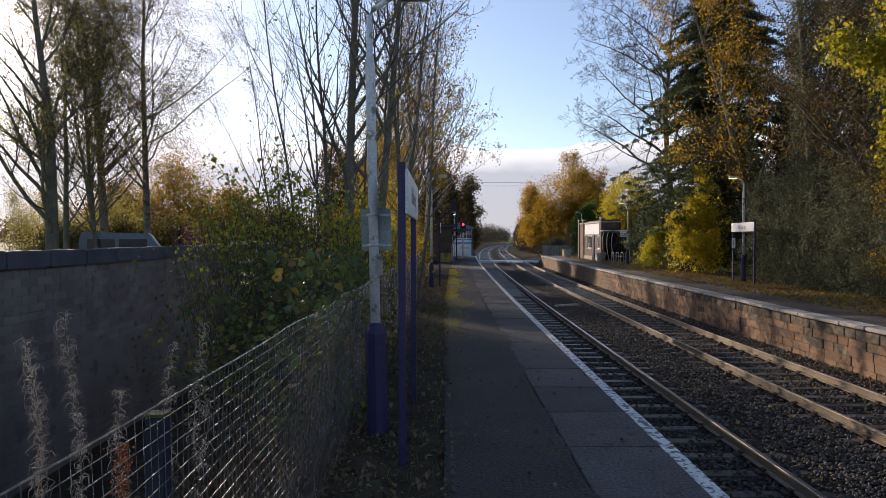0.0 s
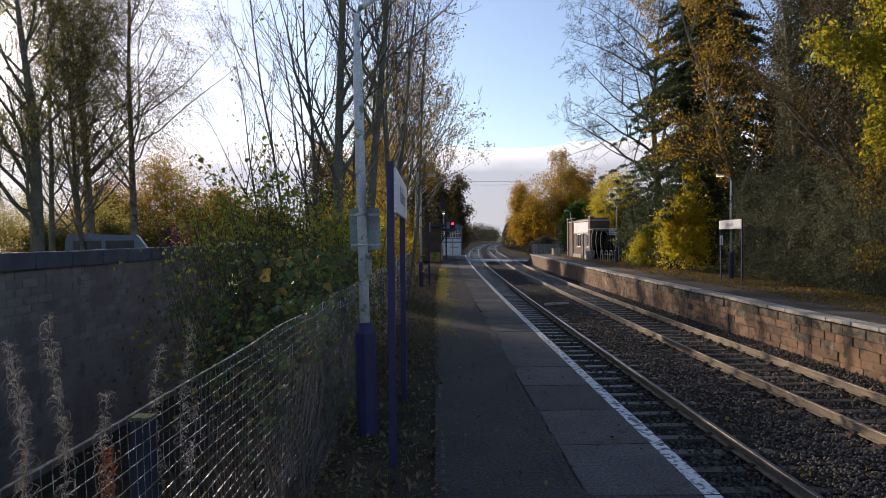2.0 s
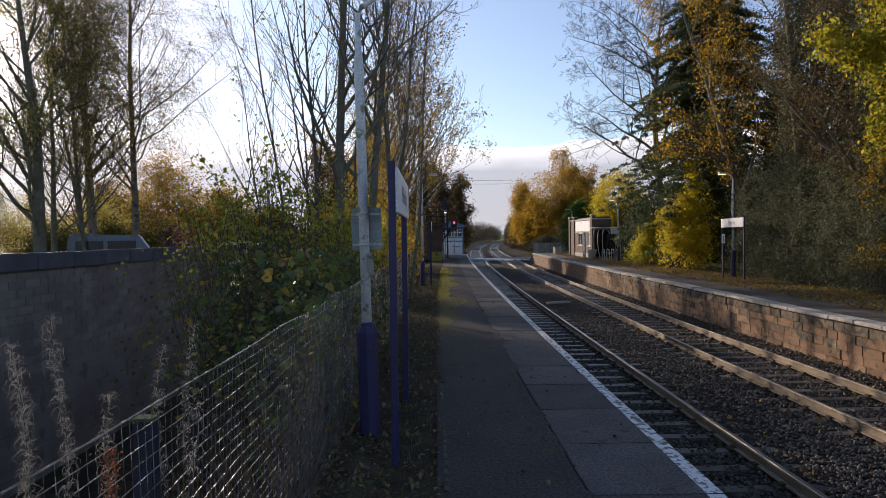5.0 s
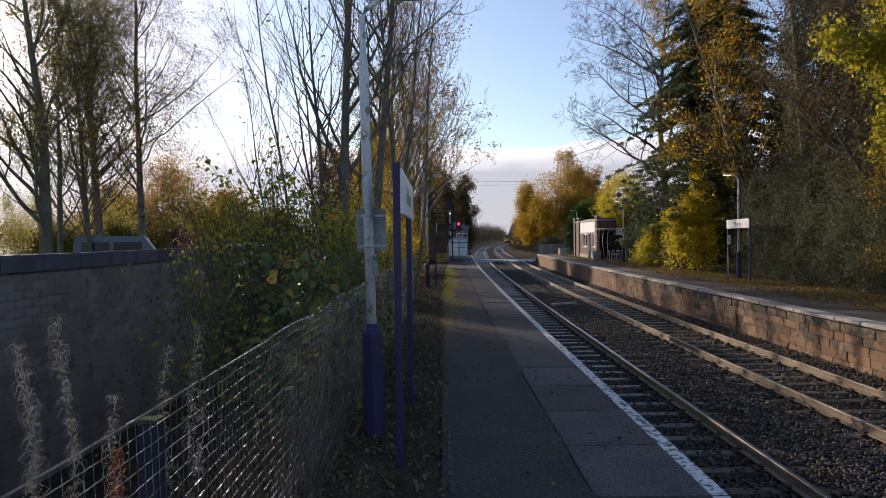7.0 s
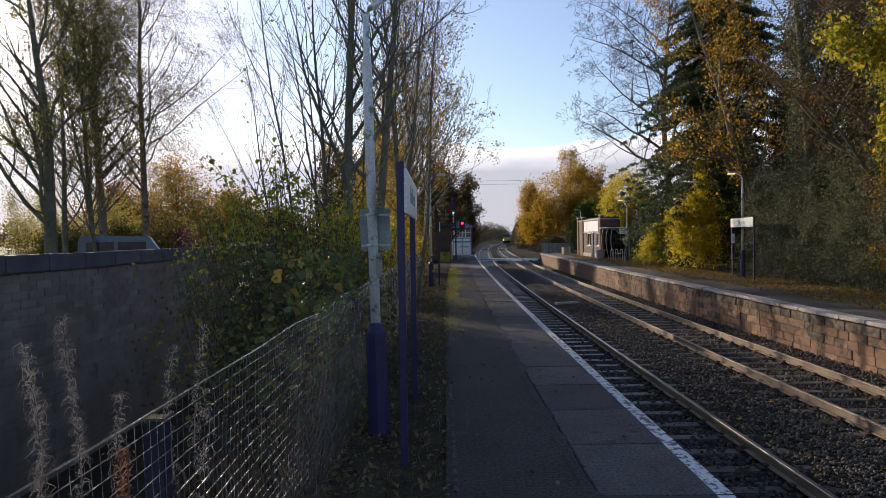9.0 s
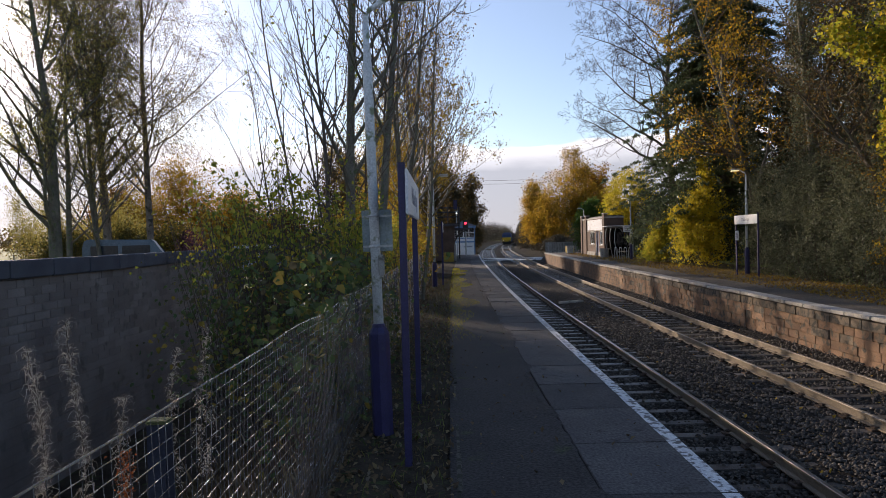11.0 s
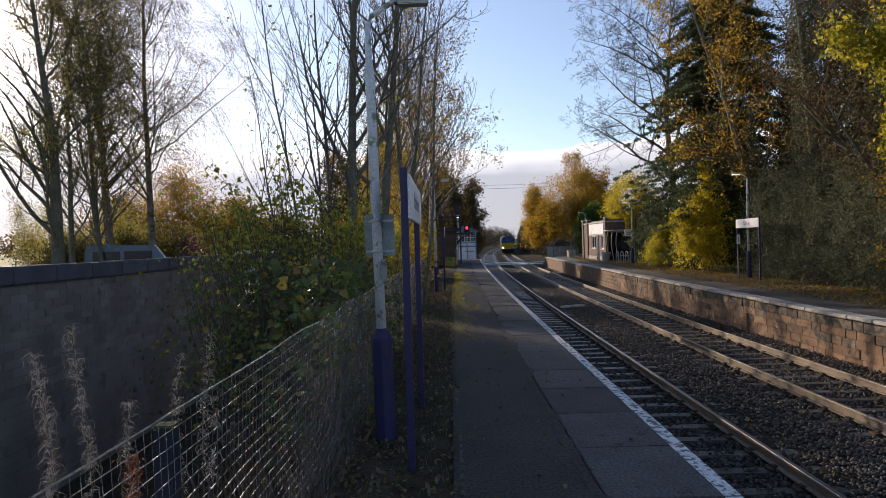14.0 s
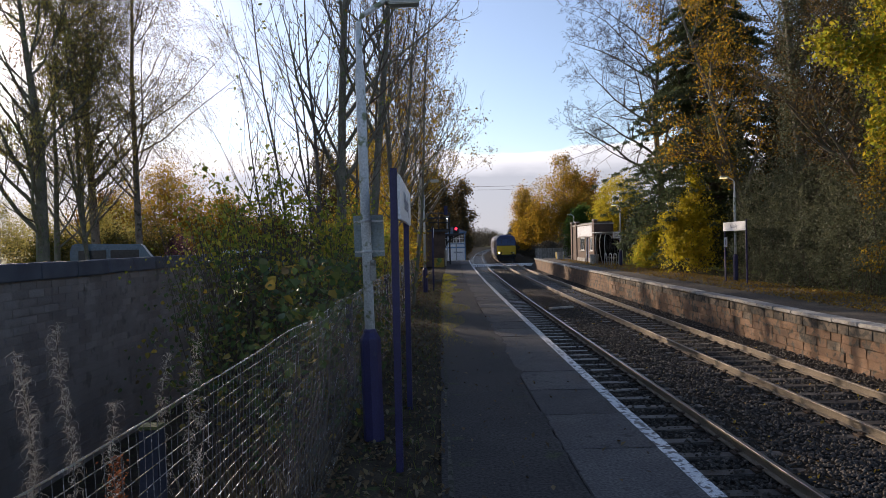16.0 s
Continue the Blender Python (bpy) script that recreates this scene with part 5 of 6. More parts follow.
def build_left_trees():
    B = "weeping birches beyond the wall"
    for k, (x, y, h, ln, n) in enumerate(((-13.2, 30, 18, -0.02, 70000), (-14.9, 29.6, 17, -0.03, 55000), (-15.8, 31.6, 15, 0.02, 40000))):
        tree("birch_tree", "tall weeping birch with thin autumn leaves, paled for sun glare", (x, y, 0.12), h, 0.17, BROWN_BIRCH, L_BIRCH, n, 0.05, 120 + k, 4, (34, 12, 10), 0.28, B,
             start=0.2, droop=1.05, spread=0.58, lift=0.15, thin=0.34, lean=(ln, 0), ratio=0.40, rmin=0.006)
    for k, (x, y, h, r, ln, n) in enumerate(((-14.0, 24, 13, 0.25, -0.06, 24000), (-14.9, 26.5, 12, 0.13, -0.06, 11000), (-14.2, 27.5, 12.5, 0.12, -0.10, 10000), (-22.3, 27, 13, 0.2, 0.02, 22000), (-13.6, 26.5, 11, 0.09, -0.16, 6000))):
        tree("roadside_tree", "leafy oak with dark leaning trunk beyond the wall", (x, y, 0.12), h, r, BARK, L_LACE, n, 0.07, 130 + k, 4, (24, 9, 8), 0.11, "roadside trees",
             start=0.13, spread=0.5, lift=0.16, lean=(ln, 0), ratio=0.40, rmin=0.005, thin=0.40, leaf_level=3, keep=sun_gap(x, y))
    for k, (x, y, rx, h, lf, nm) in enumerate(((-23.5, 58, 4.2, 9.2, L_GOLD, "orange-gold"), (-19.0, 60, 3.6, 6.4, L_GOLD, "orange-gold"), (-29.5, 60, 3.2, 7.0, L_BROWN, "brown"), (-15.2, 62, 2.6, 4.6, L_BROWN, "brown"))):
        bush("autumn_thicket", nm + " thicket along the edge of the field", (x, y, 0.1), [(0, 0, h * 0.5, rx, 3, h * 0.46), (rx * 0.4, 0, h * 0.42, rx * 0.7, 2.5, h * 0.42), (-rx * 0.5, 0, h * 0.36, rx * 0.6, 2.5, h * 0.36), (0.2, 0, h * 0.82, rx * 0.4, 1.5, h * 0.2)], 34000, 0.14, lf, 140 + k, 50, "thicket", "field-edge thickets", rough=0.5, hollow=0.3, stem_r=0.03)
    for k, (x, y, h) in enumerate(((-17.2, 34, 2.9), (-20.5, 35, 2.6), (-15.0, 35, 3.1), (-11, 42, 2.2))):
        bush("undergrowth", "dark leafless undergrowth below the birches", (x, y, 0.1), [(0, 0, h * 0.45, 2.0, 1.4, h * 0.5), (0.9, 0.2, h * 0.62, 1.1, 1.0, h * 0.4)], 9000, 0.10, L_OLIVE, 150 + k, 90, "undergrowth", "undergrowth beyond the wall", rough=0.5, hollow=0.2, stem_r=0.014)
    for k, (x, y, h) in enumerate(((-18.5, 38, 4.4), (-21.5, 37, 4.6), (-38, 60, 6.5))):
        bush("yellow_hedge", "yellow-green hedge shrub below the roadside trees", (x, y, 0.1), [(0, 0, h * 0.5, 1.6, 1.3, h * 0.45), (0.8, 0.3, h * 0.4, 1.3, 1.2, h * 0.38), (-0.5, 0, h * 0.8, 0.8, 0.8, h * 0.25)], 12000, 0.085, L_LACE, 156 + k, 60, "bush", "yellow-green hedge shrubs", rough=0.5, hollow=0.15)
    bush("purple_shrub", "purple-leaved shrub beyond the wall", (-9.7, 25.5, 0.15), [(0, 0, 1.5, 0.5, 0.5, 0.75)], 1500, 0.08, L_PURPLE, 155, 10)
    for k in range(5):
        p = thing("field_post", "weathered timber field fence post", "post", (-46 + 5.0 * k, 62 + 1.2 * k, 0.05), "field fence posts")
        part("stake", box(-0.06, 0.06, -0.06, 0.06, 0, 1.15, 0.02), CONCRETE, p)


# olive leaves lightened likewise, with sun glare mixed into the tones
L_LACE = LEAF("leaf_thin_olive", [(0.20, 0.21, 0.08), (0.28, 0.26, 0.09), (0.36, 0.31, 0.09), (0.42, 0.33, 0.08)], 0.5, 0.8)
L_OLIVE = LEAF("leaf_olive", [(0.05, 0.055, 0.018), (0.08, 0.085, 0.022), (0.13, 0.12, 0.028), (0.22, 0.16, 0.03), (0.07, 0.06, 0.025)], 0.55, 0.4)


def build_near_trees():
    S = "upright stems beside the platform"
    for k, (x, y, h, r, ln) in enumerate(((-1.86, 14.0, 13, 0.13, 0.0), (-1.62, 14.2, 12.5, 0.115, 0.01), (-1.15, 16, 11, 0.06, 0.02), (-1.3, 18, 11.5, 0.065, -0.02), (-0.9, 20, 11, 0.06, 0.03), (-1.6, 21, 12, 0.07, 0.0))):
        tree("multi_stem_tree", "nearly bare ash stem with upright grey-green bark", (x + bend(y), y, -0.7), h, r, BARK, L_BROWN, 260, 0.06, 160 + k, 4, (17, 6, 5), 0.06, S,
             start=0.24, lift=0.30, spread=0.48, lean=(ln, 0), ratio=0.30 if k > 1 else 0.36, rmin=0.0035)
    for k, (x, y, h, r, ln) in enumerate(((-1.95, 11, 8.5, 0.055, -0.10), (-2.35, 11.5, 8, 0.035, -0.12), (-1.75, 10.6, 7, 0.028, -0.06), (-2.7, 12.5, 6.5, 0.03, -0.16), (-2.2, 13, 8, 0.035, -0.05), (-3.1, 12, 5.5, 0.025, -0.12), (-1.5, 12, 7.5, 0.03, 0.0), (-2.0, 14.5, 9, 0.04, -0.08))):
        tree("sapling", "bare slender sapling rising from the brambles", (x, y, -0.8), h, r, TWIG, L_HAZEL, 60, 0.06, 170 + k, 3, (13, 4), 0.05, "saplings in the bramble bank",
             start=0.3, lift=0.22, spread=0.42, lean=(ln, 0), ratio=0.34, rmin=0.003, leaf_level=1)
    for k, (x, y, h, n) in enumerate(((-1.7, 24, 11, 5000), (-2.4, 27, 12, 6000), (-1.5, 29, 12.5, 8000), (-1.3, 32, 13, 10000), (-1.7, 35, 14, 10000), (-3.4, 33, 13.5, 7000), (-1.4, 37.5, 14, 10000))):
        tree("autumn_birch", "birch hung with orange-yellow autumn leaves", (x + bend(y), y, -0.1), h, 0.085, BIRCH, L_AUTUMN, n, 0.085, 180 + k, 4, (22, 7, 6), 0.16, "birches along the platform",
             start=0.2, lift=0.16, spread=0.5, droop=0.25, ratio=0.30, rmin=0.005, thin=0.4, keep=lambda c: c[:, 2] < 4.5 + 9 * np.random.default_rng(len(c)).random(len(c)) ** 1.2)
    for k, (x, y) in enumerate(((-1.9, 24), (-2.0, 29), (-1.9, 34), (-2.3, 39), (-3.2, 44))):
        bush("autumn_shrub", "yellow and rust autumn shrub behind the fence", (x + bend(y), y, -0.3), [(0, 0, 1.6, 1.1, 2.4, 1.9), (-0.8, 0.5, 2.4, 1.3, 2.2, 1.7)], 5500, 0.085, L_AUTUMN, 190 + k, 24, "bush", "shrubs behind the fence")
    # the 13 m birch is added at that height to shade the far sign
    for k, (x, y, h, n) in enumerate(((-3.2, 42, 8.5, 9000), (-4.6, 47, 8.2, 9000), (-5.2, 53, 13, 11000), (-4.4, 39.5, 7.5, 8000))):
        tree("autumn_birch", "birch hung with orange-yellow autumn leaves", (x + bend(y), y, -0.1), h, 0.09, BIRCH, L_AUTUMN, n, 0.095, 400 + k, 4, (22, 7, 6), 0.18, "birches along the platform",
             start=0.16, lift=0.14, spread=0.5, droop=0.25, ratio=0.30, rmin=0.006, thin=0.4)
    # trees added behind the birches to cast shade on the far tracks
    for k, (x, y, h) in enumerate(((-9.5, 72, 10.5), (-6.8, 76.5, 11), (-12, 77, 12))):
        t = tree("lineside_tree", "added dark tree behind the platform building, shading the line", (x, y, -0.4), h, 0.24, BARK, L_RUST, 7000, 0.2, 410 + k, 4, (20, 7, 5), 0.3, "lineside trees", start=0.15, spread=0.58, ratio=0.32, rmin=0.01)
        ivy_on(t, 415 + k, [(0, 0, h * 0.36, 2.2, 2.2, h * 0.28), (0.3, 0, h * 0.66, 1.9, 1.9, h * 0.24)], 6000, 0.22, L_RUST, "leaf_canopy", "dark brown-green canopy")
    for k, (x, y, top, lf, n) in enumerate(((-2.1, 13.2, 3.2, L_HAZEL, 4200), (-2.3, 16.4, 3.5, L_AUTUMN, 5200), (-1.9, 19.6, 3.4, L_HAZEL, 5200), (-2.6, 21.8, 3.8, L_AUTUMN, 5200))):
        bush("lineside_scrub", "tangled scrub with yellow and green leaves behind the fence", (x + bend(y), y, -0.8), [(0, 0, top * 0.5, 0.9, 1.7, top * 0.42), (0.3, -0.4, top * 0.8, 0.6, 1.1, top * 0.24), (-0.5, 0.6, top * 0.72, 0.8, 1.2, top * 0.3)], n, 0.07, lf, 430 + k, 90, "scrub", "scrub behind the fence", rough=0.5, hollow=0.2, stem_r=0.009)
    # dark evergreens by the signal box; rust leaf colour carries their warm light
    for k, (x, y, h) in enumerate(((1.2, 97, 12), (3.4, 101, 11.2), (-1.8, 92, 12.5), (-5, 96, 12))):
        t = tree("evergreen", "dark evergreen behind the signal box, warm light in its brown leaves", (x, y, -1), h, 0.25, BARK, L_RUST, 4000, 0.3, 200 + k, 3, (20, 6), 0.4, "evergreens by the crossing", start=0.1, ratio=0.25)
        ivy_on(t, 205 + k, [(0, 0, h * 0.30, 2.0, 2.0, h * 0.3), (0, 0, h * 0.62, 1.6, 1.6, h * 0.32)], 8000, 0.28, L_RUST, "leaf_canopy", "dark brown-green canopy")
    # nest in the bare crown
    n = thing("bird_nest", "dark twig nest high in the bare branches", "nest", (-1.08, 20.05, 7.12))
    rng = np.random.default_rng(9)
    ch = []
    for k in range(160):
        a = Vector(rng.normal(size=3)) * 0.14
        ch.append(([a, a + Vector(rng.normal(size=3)) * 0.12], [0.006, 0.004], 3))
    v, f = tubes(ch)
    link("nest_twigs", mesh("nest_twigs", v, f, TWIG), n, kind="stuff")


L_AUTUMN = LEAF("leaf_autumn", [(0.26, 0.14, 0.02), (0.36, 0.22, 0.025), (0.22, 0.18, 0.03), (0.42, 0.28, 0.03), (0.20, 0.11, 0.02), (0.18, 0.18, 0.035), (0.46, 0.33, 0.035)], 0.5, 0.66)


def build_bramble():
    t = bush("bramble_bank", "tangled bramble and ivy bank over the wire fence", (-1.9, 8.0, -0.9),
             [(0.45, -0.6, 1.3, 0.65, 1.6, 1.2), (-0.1, 0.4, 1.5, 1.0, 1.6, 1.15), (-0.6, 1.4, 1.6, 1.0, 1.6, 1.1), (0.2, 2.4, 1.6, 1.2, 1.8, 1.4), (-1.3, 3.0, 1.7, 1.3, 1.8, 1.3), (0.75, 1.6, 1.2, 0.4, 3.0, 1.2)],
             8800, 0.068, L_BRAMBLE, 210, 170, "bramble", stem_r=0.008, rounded=True)
    bush("hazel_bush", "open hazel bush with yellowing leaves and fine stems", (-1.9, 9.4, -0.8),
         [(-0.9, 0.2, 2.9, 1.0, 1.5, 0.9), (-0.1, 0.4, 2.9, 1.0, 1.5, 0.8), (0.6, 0.8, 2.7, 0.6, 1.5, 0.8), (-0.5, 0.6, 3.6, 0.3, 0.5, 0.7), (-1.5, 1.5, 2.8, 0.7, 1.5, 0.8)],
         2900, 0.056, L_HAZEL, 211, 280, "bush", rough=0.5, hollow=0.2, stem_r=0.009, rounded=True)
    # long arching shoots that stand out of the bush against the sky
    rng = np.random.default_rng(214)
    for k, (x, y, h, ex, ez) in enumerate(((-2.3, 9.2, 2.1, -0.95, 3.35), (-2.1, 9.6, 2.0, -0.45, 2.9), (-1.5, 9.4, 2.0, 0.4, 2.75), (-2.7, 9.8, 1.9, -1.0, 2.55), (-1.8, 9.0, 1.9, -0.2, 3.1))):
        sh = thing("hazel_shoot", "arching hazel shoot with sparse hanging leaves", "shoot", (x, y, -0.7), "arching hazel shoots")
        p = [Vector((ex * q ** 1.6 + 0.02 * math.sin(7 * q + k), 0.1 * q, (h + 0.7) * q + (ez - h) * math.sin(q * 2.2) * 0.9 + 0.03 * math.sin(9 * q))) for q in [i / 11 for i in range(12)]]
        v, f = tubes([(p, [0.011 - 0.0008 * i for i in range(12)], 5)])
        link("stem", mesh("stem", v, f, TWIG), sh)
        c = np.array([p[i].lerp(p[i + 1], rng.random()) + Vector(rng.normal(size=3)) * 0.045 for i in range(5, 11) for _ in range(9)])
        link("foliage", leaves("foliage", c, 0.075, L_HAZEL, rng, 0.2, 0.3, 0.6, True), sh, kind="stuff")
    # large ivy and bramble leaves that hang through the fence
    rng = np.random.default_rng(212)
    n = 420
    y = 4.2 + 4.0 * rng.random(n)
    c = np.stack([-1.0 + rng.normal(size=n) * 0.10, y, 0.95 + rng.random(n) * 0.85], -1)
    v = thing("trailing_bramble", "trailing bramble with broad green and yellow leaves", "bramble", (0, 0, 0))
    link("foliage", leaves("foliage", c, 0.062, L_BRAMBLE, rng, 0.4, 0.5, 0.9, True), v, kind="stuff")
    ch = []
    for k in range(26):
        y0 = 4.6 + 3.2 * rng.random()
        p = Vector((-1.15 + rng.normal() * 0.06, y0, -0.3))
        e = Vector((-0.85 + rng.normal() * 0.1, y0 + rng.normal() * 0.6, 0.7 + rng.random() * 0.8))
        m = p.lerp(e, 0.6) + Vector((0, 0, 0.4))
        ch.append(([p, p.lerp(m, 0.5), m, e], [0.005, 0.005, 0.004, 0.002], 4))
    vv, f = tubes(ch)
    link("stem_tangle", mesh("stem_tangle", vv, f, TWIG), v, kind="stuff")


def build_right_trees():
    # tall bare tree leaning towards the line
    tree("bare_tree", "tall leafless tree with fine grey twigs against the sky", (15.0, 43, 0.4), 19, 0.26, BARK, None, 0, 0.10, 220, 5, (30, 10, 8, 6), 0.1, start=0.26, spread=0.62, lift=0.08, lean=(-0.08, 0), ratio=0.44, rmin=0.008)
    conifer((16.0, 38.5, 0.3), 17.2, 5.6, 150000, 221)
    t = tree("maple", "leaning ivy-trunked maple with orange and gold leaves", (15.2, 32, 0.2), 14, 0.24, BARK, L_GOLD, 8200, 0.105, 222, 4, (20, 7, 6), 0.22, start=0.18, spread=0.6, lean=(-0.10, 0), ratio=0.36, rmin=0.006)
    ivy_on(t, 223, [(-0.05, 0, 1.5, 0.4, 0.4, 1.6), (-0.3, 0, 4.2, 0.36, 0.36, 1.9), (-0.6, 0, 6.5, 0.3, 0.3, 1.3)], 4500, 0.10)
    for k, (x, y, h, n) in enumerate(((13.9, 25.5, 15, 11000), (15.2, 23.5, 16, 11000), (14.4, 21.5, 15, 10000), (16.8, 27.5, 16, 9000), (15.2, 19.0, 14, 9000))):
        t = tree("ivy_tree", "tall ivy-clad tree with brown autumn leaves", (x, y, 0.3), h, 0.24, BARK, L_RUST, n, 0.085, 230 + k, 4, (24, 8, 6), 0.22, "ivy-clad trees behind the platform", start=0.1, spread=0.6, ratio=0.28, rmin=0.006)
        ivy_on(t, 240 + k, [(0, 0, 2, 1.1, 1.1, 2.4), (0.1, 0, 5.0, 0.9, 0.9, 2.6), (0, 0.1, 8.5, 0.75, 0.75, 2.6), (0, 0, 11.5, 0.5, 0.5, 2.2)], 22000, 0.08)
    for k in range(8):
        y = 12.5 + 2.2 * k
        x = 13.1 + 0.06 * k
        bush("ivy_hedge", "tall dense ivy hedge at the back of the platform", (x, y, 0.0), [(0, 0, 1.4, 0.9, 1.5, 1.7), (0.3, 0.4, 3.2, 0.9, 1.5, 1.6), (0.2, -0.5, 0.6, 0.85, 1.2, 0.8)], 13000, 0.066, L_IVY, 250 + k, 16, "hedge", "ivy hedges")
    t = tree("field_maple", "field maple with lime and golden leaves", (13.5, 18.6, 0.3), 13, 0.16, BARK, L_LIME, 34000, 0.14, 260, 4, (22, 8, 6), 0.25, start=0.38, spread=0.6, lean=(-0.01, 0.0), ratio=0.30)
    ivy_on(t, 259, [(0.1, 0, 5.2, 0.9, 1.0, 1.3), (0.4, 0, 7.2, 1.2, 1.2, 1.5), (0.2, 0.2, 9.0, 1.1, 1.1, 1.3), (-0.55, 0.3, 4.4, 0.6, 0.8, 0.9), (-0.35, 0.2, 6.4, 0.9, 0.9, 1.2), (-0.5, 0.1, 8.6, 0.9, 0.9, 1.1)], 15000, 0.12, L_LIME, "leaf_canopy", "lime and golden canopy")
    bush("rust_shrub", "rust-orange shrub trailing over the ivy", (12.75, 18.2, 0.2), [(0, 0, 3.2, 0.6, 1.6, 0.9), (0.1, 1.0, 1.0, 0.5, 0.8, 0.5), (0.2, -0.4, 4.3, 0.5, 0.8, 0.5)], 2600, 0.075, L_AUTUMN, 261, 10)
    bush("yellow_shrub", "bright yellow shrub behind the platform", (12.85, 33.5, 0.1), [(0.1, 0, 1.2, 1.1, 1.2, 1.2), (-1.15, 0.1, 2.7, 0.4, 0.5, 0.3), (-1.0, -0.1, 1.9, 0.5, 0.5, 0.35), (0.0, 0.1, 5.0, 0.22, 0.3, 0.5), (-0.6, 0.2, 2.5, 0.7, 0.8, 0.7), (0.5, 0, 2.4, 0.8, 0.8, 0.9), (-0.2, 0.1, 3.4, 0.6, 0.6, 0.6), (0.3, 0.2, 4.2, 0.35, 0.5, 0.7), (-0.9, -0.3, 1.2, 0.5, 0.6, 0.6)], 15000, 0.105, L_YELLOW, 262, 40, rough=0.9, hollow=0.3, group="yellow shrubs")
    bush("yellow_shrub", "low yellow-green shrub behind the platform", (13.1, 40.5, 0.1), [(0.1, 0, 1.4, 0.9, 1.1, 1.0), (-0.6, -0.6, 0.7, 0.8, 0.9, 0.7), (0.5, 0.2, 2.3, 0.5, 0.6, 0.6), (-0.3, 0, 2.0, 0.5, 0.5, 0.5)], 12000, 0.095, L_LIME, 263, 24, rough=0.7, hollow=0.35, group="yellow shrubs")
    bush("ivy_stump", "ivy-covered stump between the shrubs", (12.9, 37, 0.1), [(0, 0, 1.1, 0.45, 0.45, 1.2)], 2600, 0.08, L_IVY, 264, 8)
    bush("yellow_tree_crown", "golden yellow small tree behind the waiting room", (15.8, 57, 0.3), [(0, 0, 4.6, 2.2, 2.2, 2.4), (1.2, -0.6, 3.4, 1.8, 1.8, 2.0), (-0.6, 0, 2.6, 1.4, 1.4, 1.6)], 17000, 0.15, L_YELLOW, 265, 30, "tree", stem_r=0.04)
    bush("green_shrub", "bright green rounded shrub beyond the waiting room", (15.0, 69.5, 0.2), [(0, 0, 2.6, 1.7, 1.7, 2.4), (0.3, 0, 4.0, 1.2, 1.2, 1.3)], 14000, 0.16, L_GREEN, 266, 20)
    bush("dark_shrub", "dark holly mass behind the shelter", (15.2, 47.5, 0.2), [(0, 0, 2.0, 1.6, 2.2, 2.3), (0.5, 3.5, 2.0, 1.5, 2.2, 2.6)], 9000, 0.12, L_DARK, 267, 20)
    bush("dark_shrub", "dark laurel under the cedar", (14.8, 36.5, 0.2), [(0, 0, 1.6, 1.3, 2.0, 2.2), (0.3, -4, 1.6, 1.3, 1.8, 2.2), (0.2, 3.5, 1.8, 1.3, 2, 2.4)], 12000, 0.11, L_DARK, 268, 20)
    for k, (x, y, h, lf) in enumerate(((19.5, 30, 16, L_RUST), (18.5, 35, 10.5, L_RUST), (21.5, 41, 9.5, L_RUST), (18.5, 24, 15, L_RUST), (20, 48, 9, L_RUST), (22, 34, 17, L_OLIVE))):
        t = tree("wood_tree", "dense autumn tree in the wood behind the platform", (x, y, 0.6), h, 0.25, BARK, lf, 13000, 0.14, 290 + k, 4, (22, 8, 6), 0.3, "trees of the wood", start=0.1, spread=0.6, ratio=0.30, rmin=0.008)
        # near-black leaves inside the lower crown put its shade into colour
        ivy_on(t, 300 + k, [(0, 0, 2, 1.4, 1.4, 2.6), (0.1, 0, h * 0.36, 1.3, 1.3, h * 0.2), (0, 0.1, h * 0.62, 1.0, 1.0, h * 0.2)], 9000, 0.15, L_DARK, "leaf_canopy", "lower canopy in near-black leaves for crown shade")
    # added dark bushes behind the hedge, blocking bright sky between its leaves
    for k in range(6):
        bush("wood_undergrowth", "added dark bush closing bright gaps behind the hedge", (17.5, 14 + 6 * k, 0.4), [(0, 0, 2.2, 1.6, 3.4, 2.8)], 5000, 0.15, L_DARK, 310 + k, 16, "undergrowth", "undergrowth of the wood", stem_r=0.03)
    # big round tree past the crossing
    for k, (x, y, h, rx, lf) in enumerate(((20.2, 108, 14.2, 5.6, L_GOLD), (16.6, 114, 10.2, 3.0, L_GOLD), (25.0, 112, 12.0, 4.5, L_ORANGE))):
        t = tree("broadleaf_tree", "round-crowned tree in orange-brown autumn leaf", (x, y, -0.6), h, 0.35, BARK, lf, 9000, 0.24, 270 + k, 4, (18, 7, 5), 0.5, "round trees past the crossing", start=0.15, spread=0.6, ratio=0.34, rmin=0.012)
        ivy_on(t, 275 + k, [(0, 0, h * 0.62, rx, rx, h * 0.33), (-rx * 0.4, 0, h * 0.4, rx * 0.8, rx * 0.8, h * 0.28), (rx * 0.45, 0, h * 0.42, rx * 0.8, rx * 0.8, h * 0.3)], 16000, 0.24, lf, "leaf_canopy", "orange-brown autumn canopy")
    for k, (x, y, h) in enumerate(((16.4, 117, 4.6), (18.5, 124, 5.0), (20, 100, 3.2), (15.6, 96, 2.6), (25, 96, 3.6), (16.6, 138, 6.2), (17.8, 150, 7.0), (19.0, 164, 6.6), (21.0, 178, 7.5))):
        bush("dark_thicket", "dark thicket beside the curving line", (x, y, -0.9), [(0, 0, h * 0.45, 2.0, 3.5, h * 0.5), (0.6, 0, h * 0.7, 1.2, 2.0, h * 0.35)], 6500, 0.2, L_GREYWOOD, 280 + k, 20, "thicket", "thickets past the crossing", stem_r=0.03)


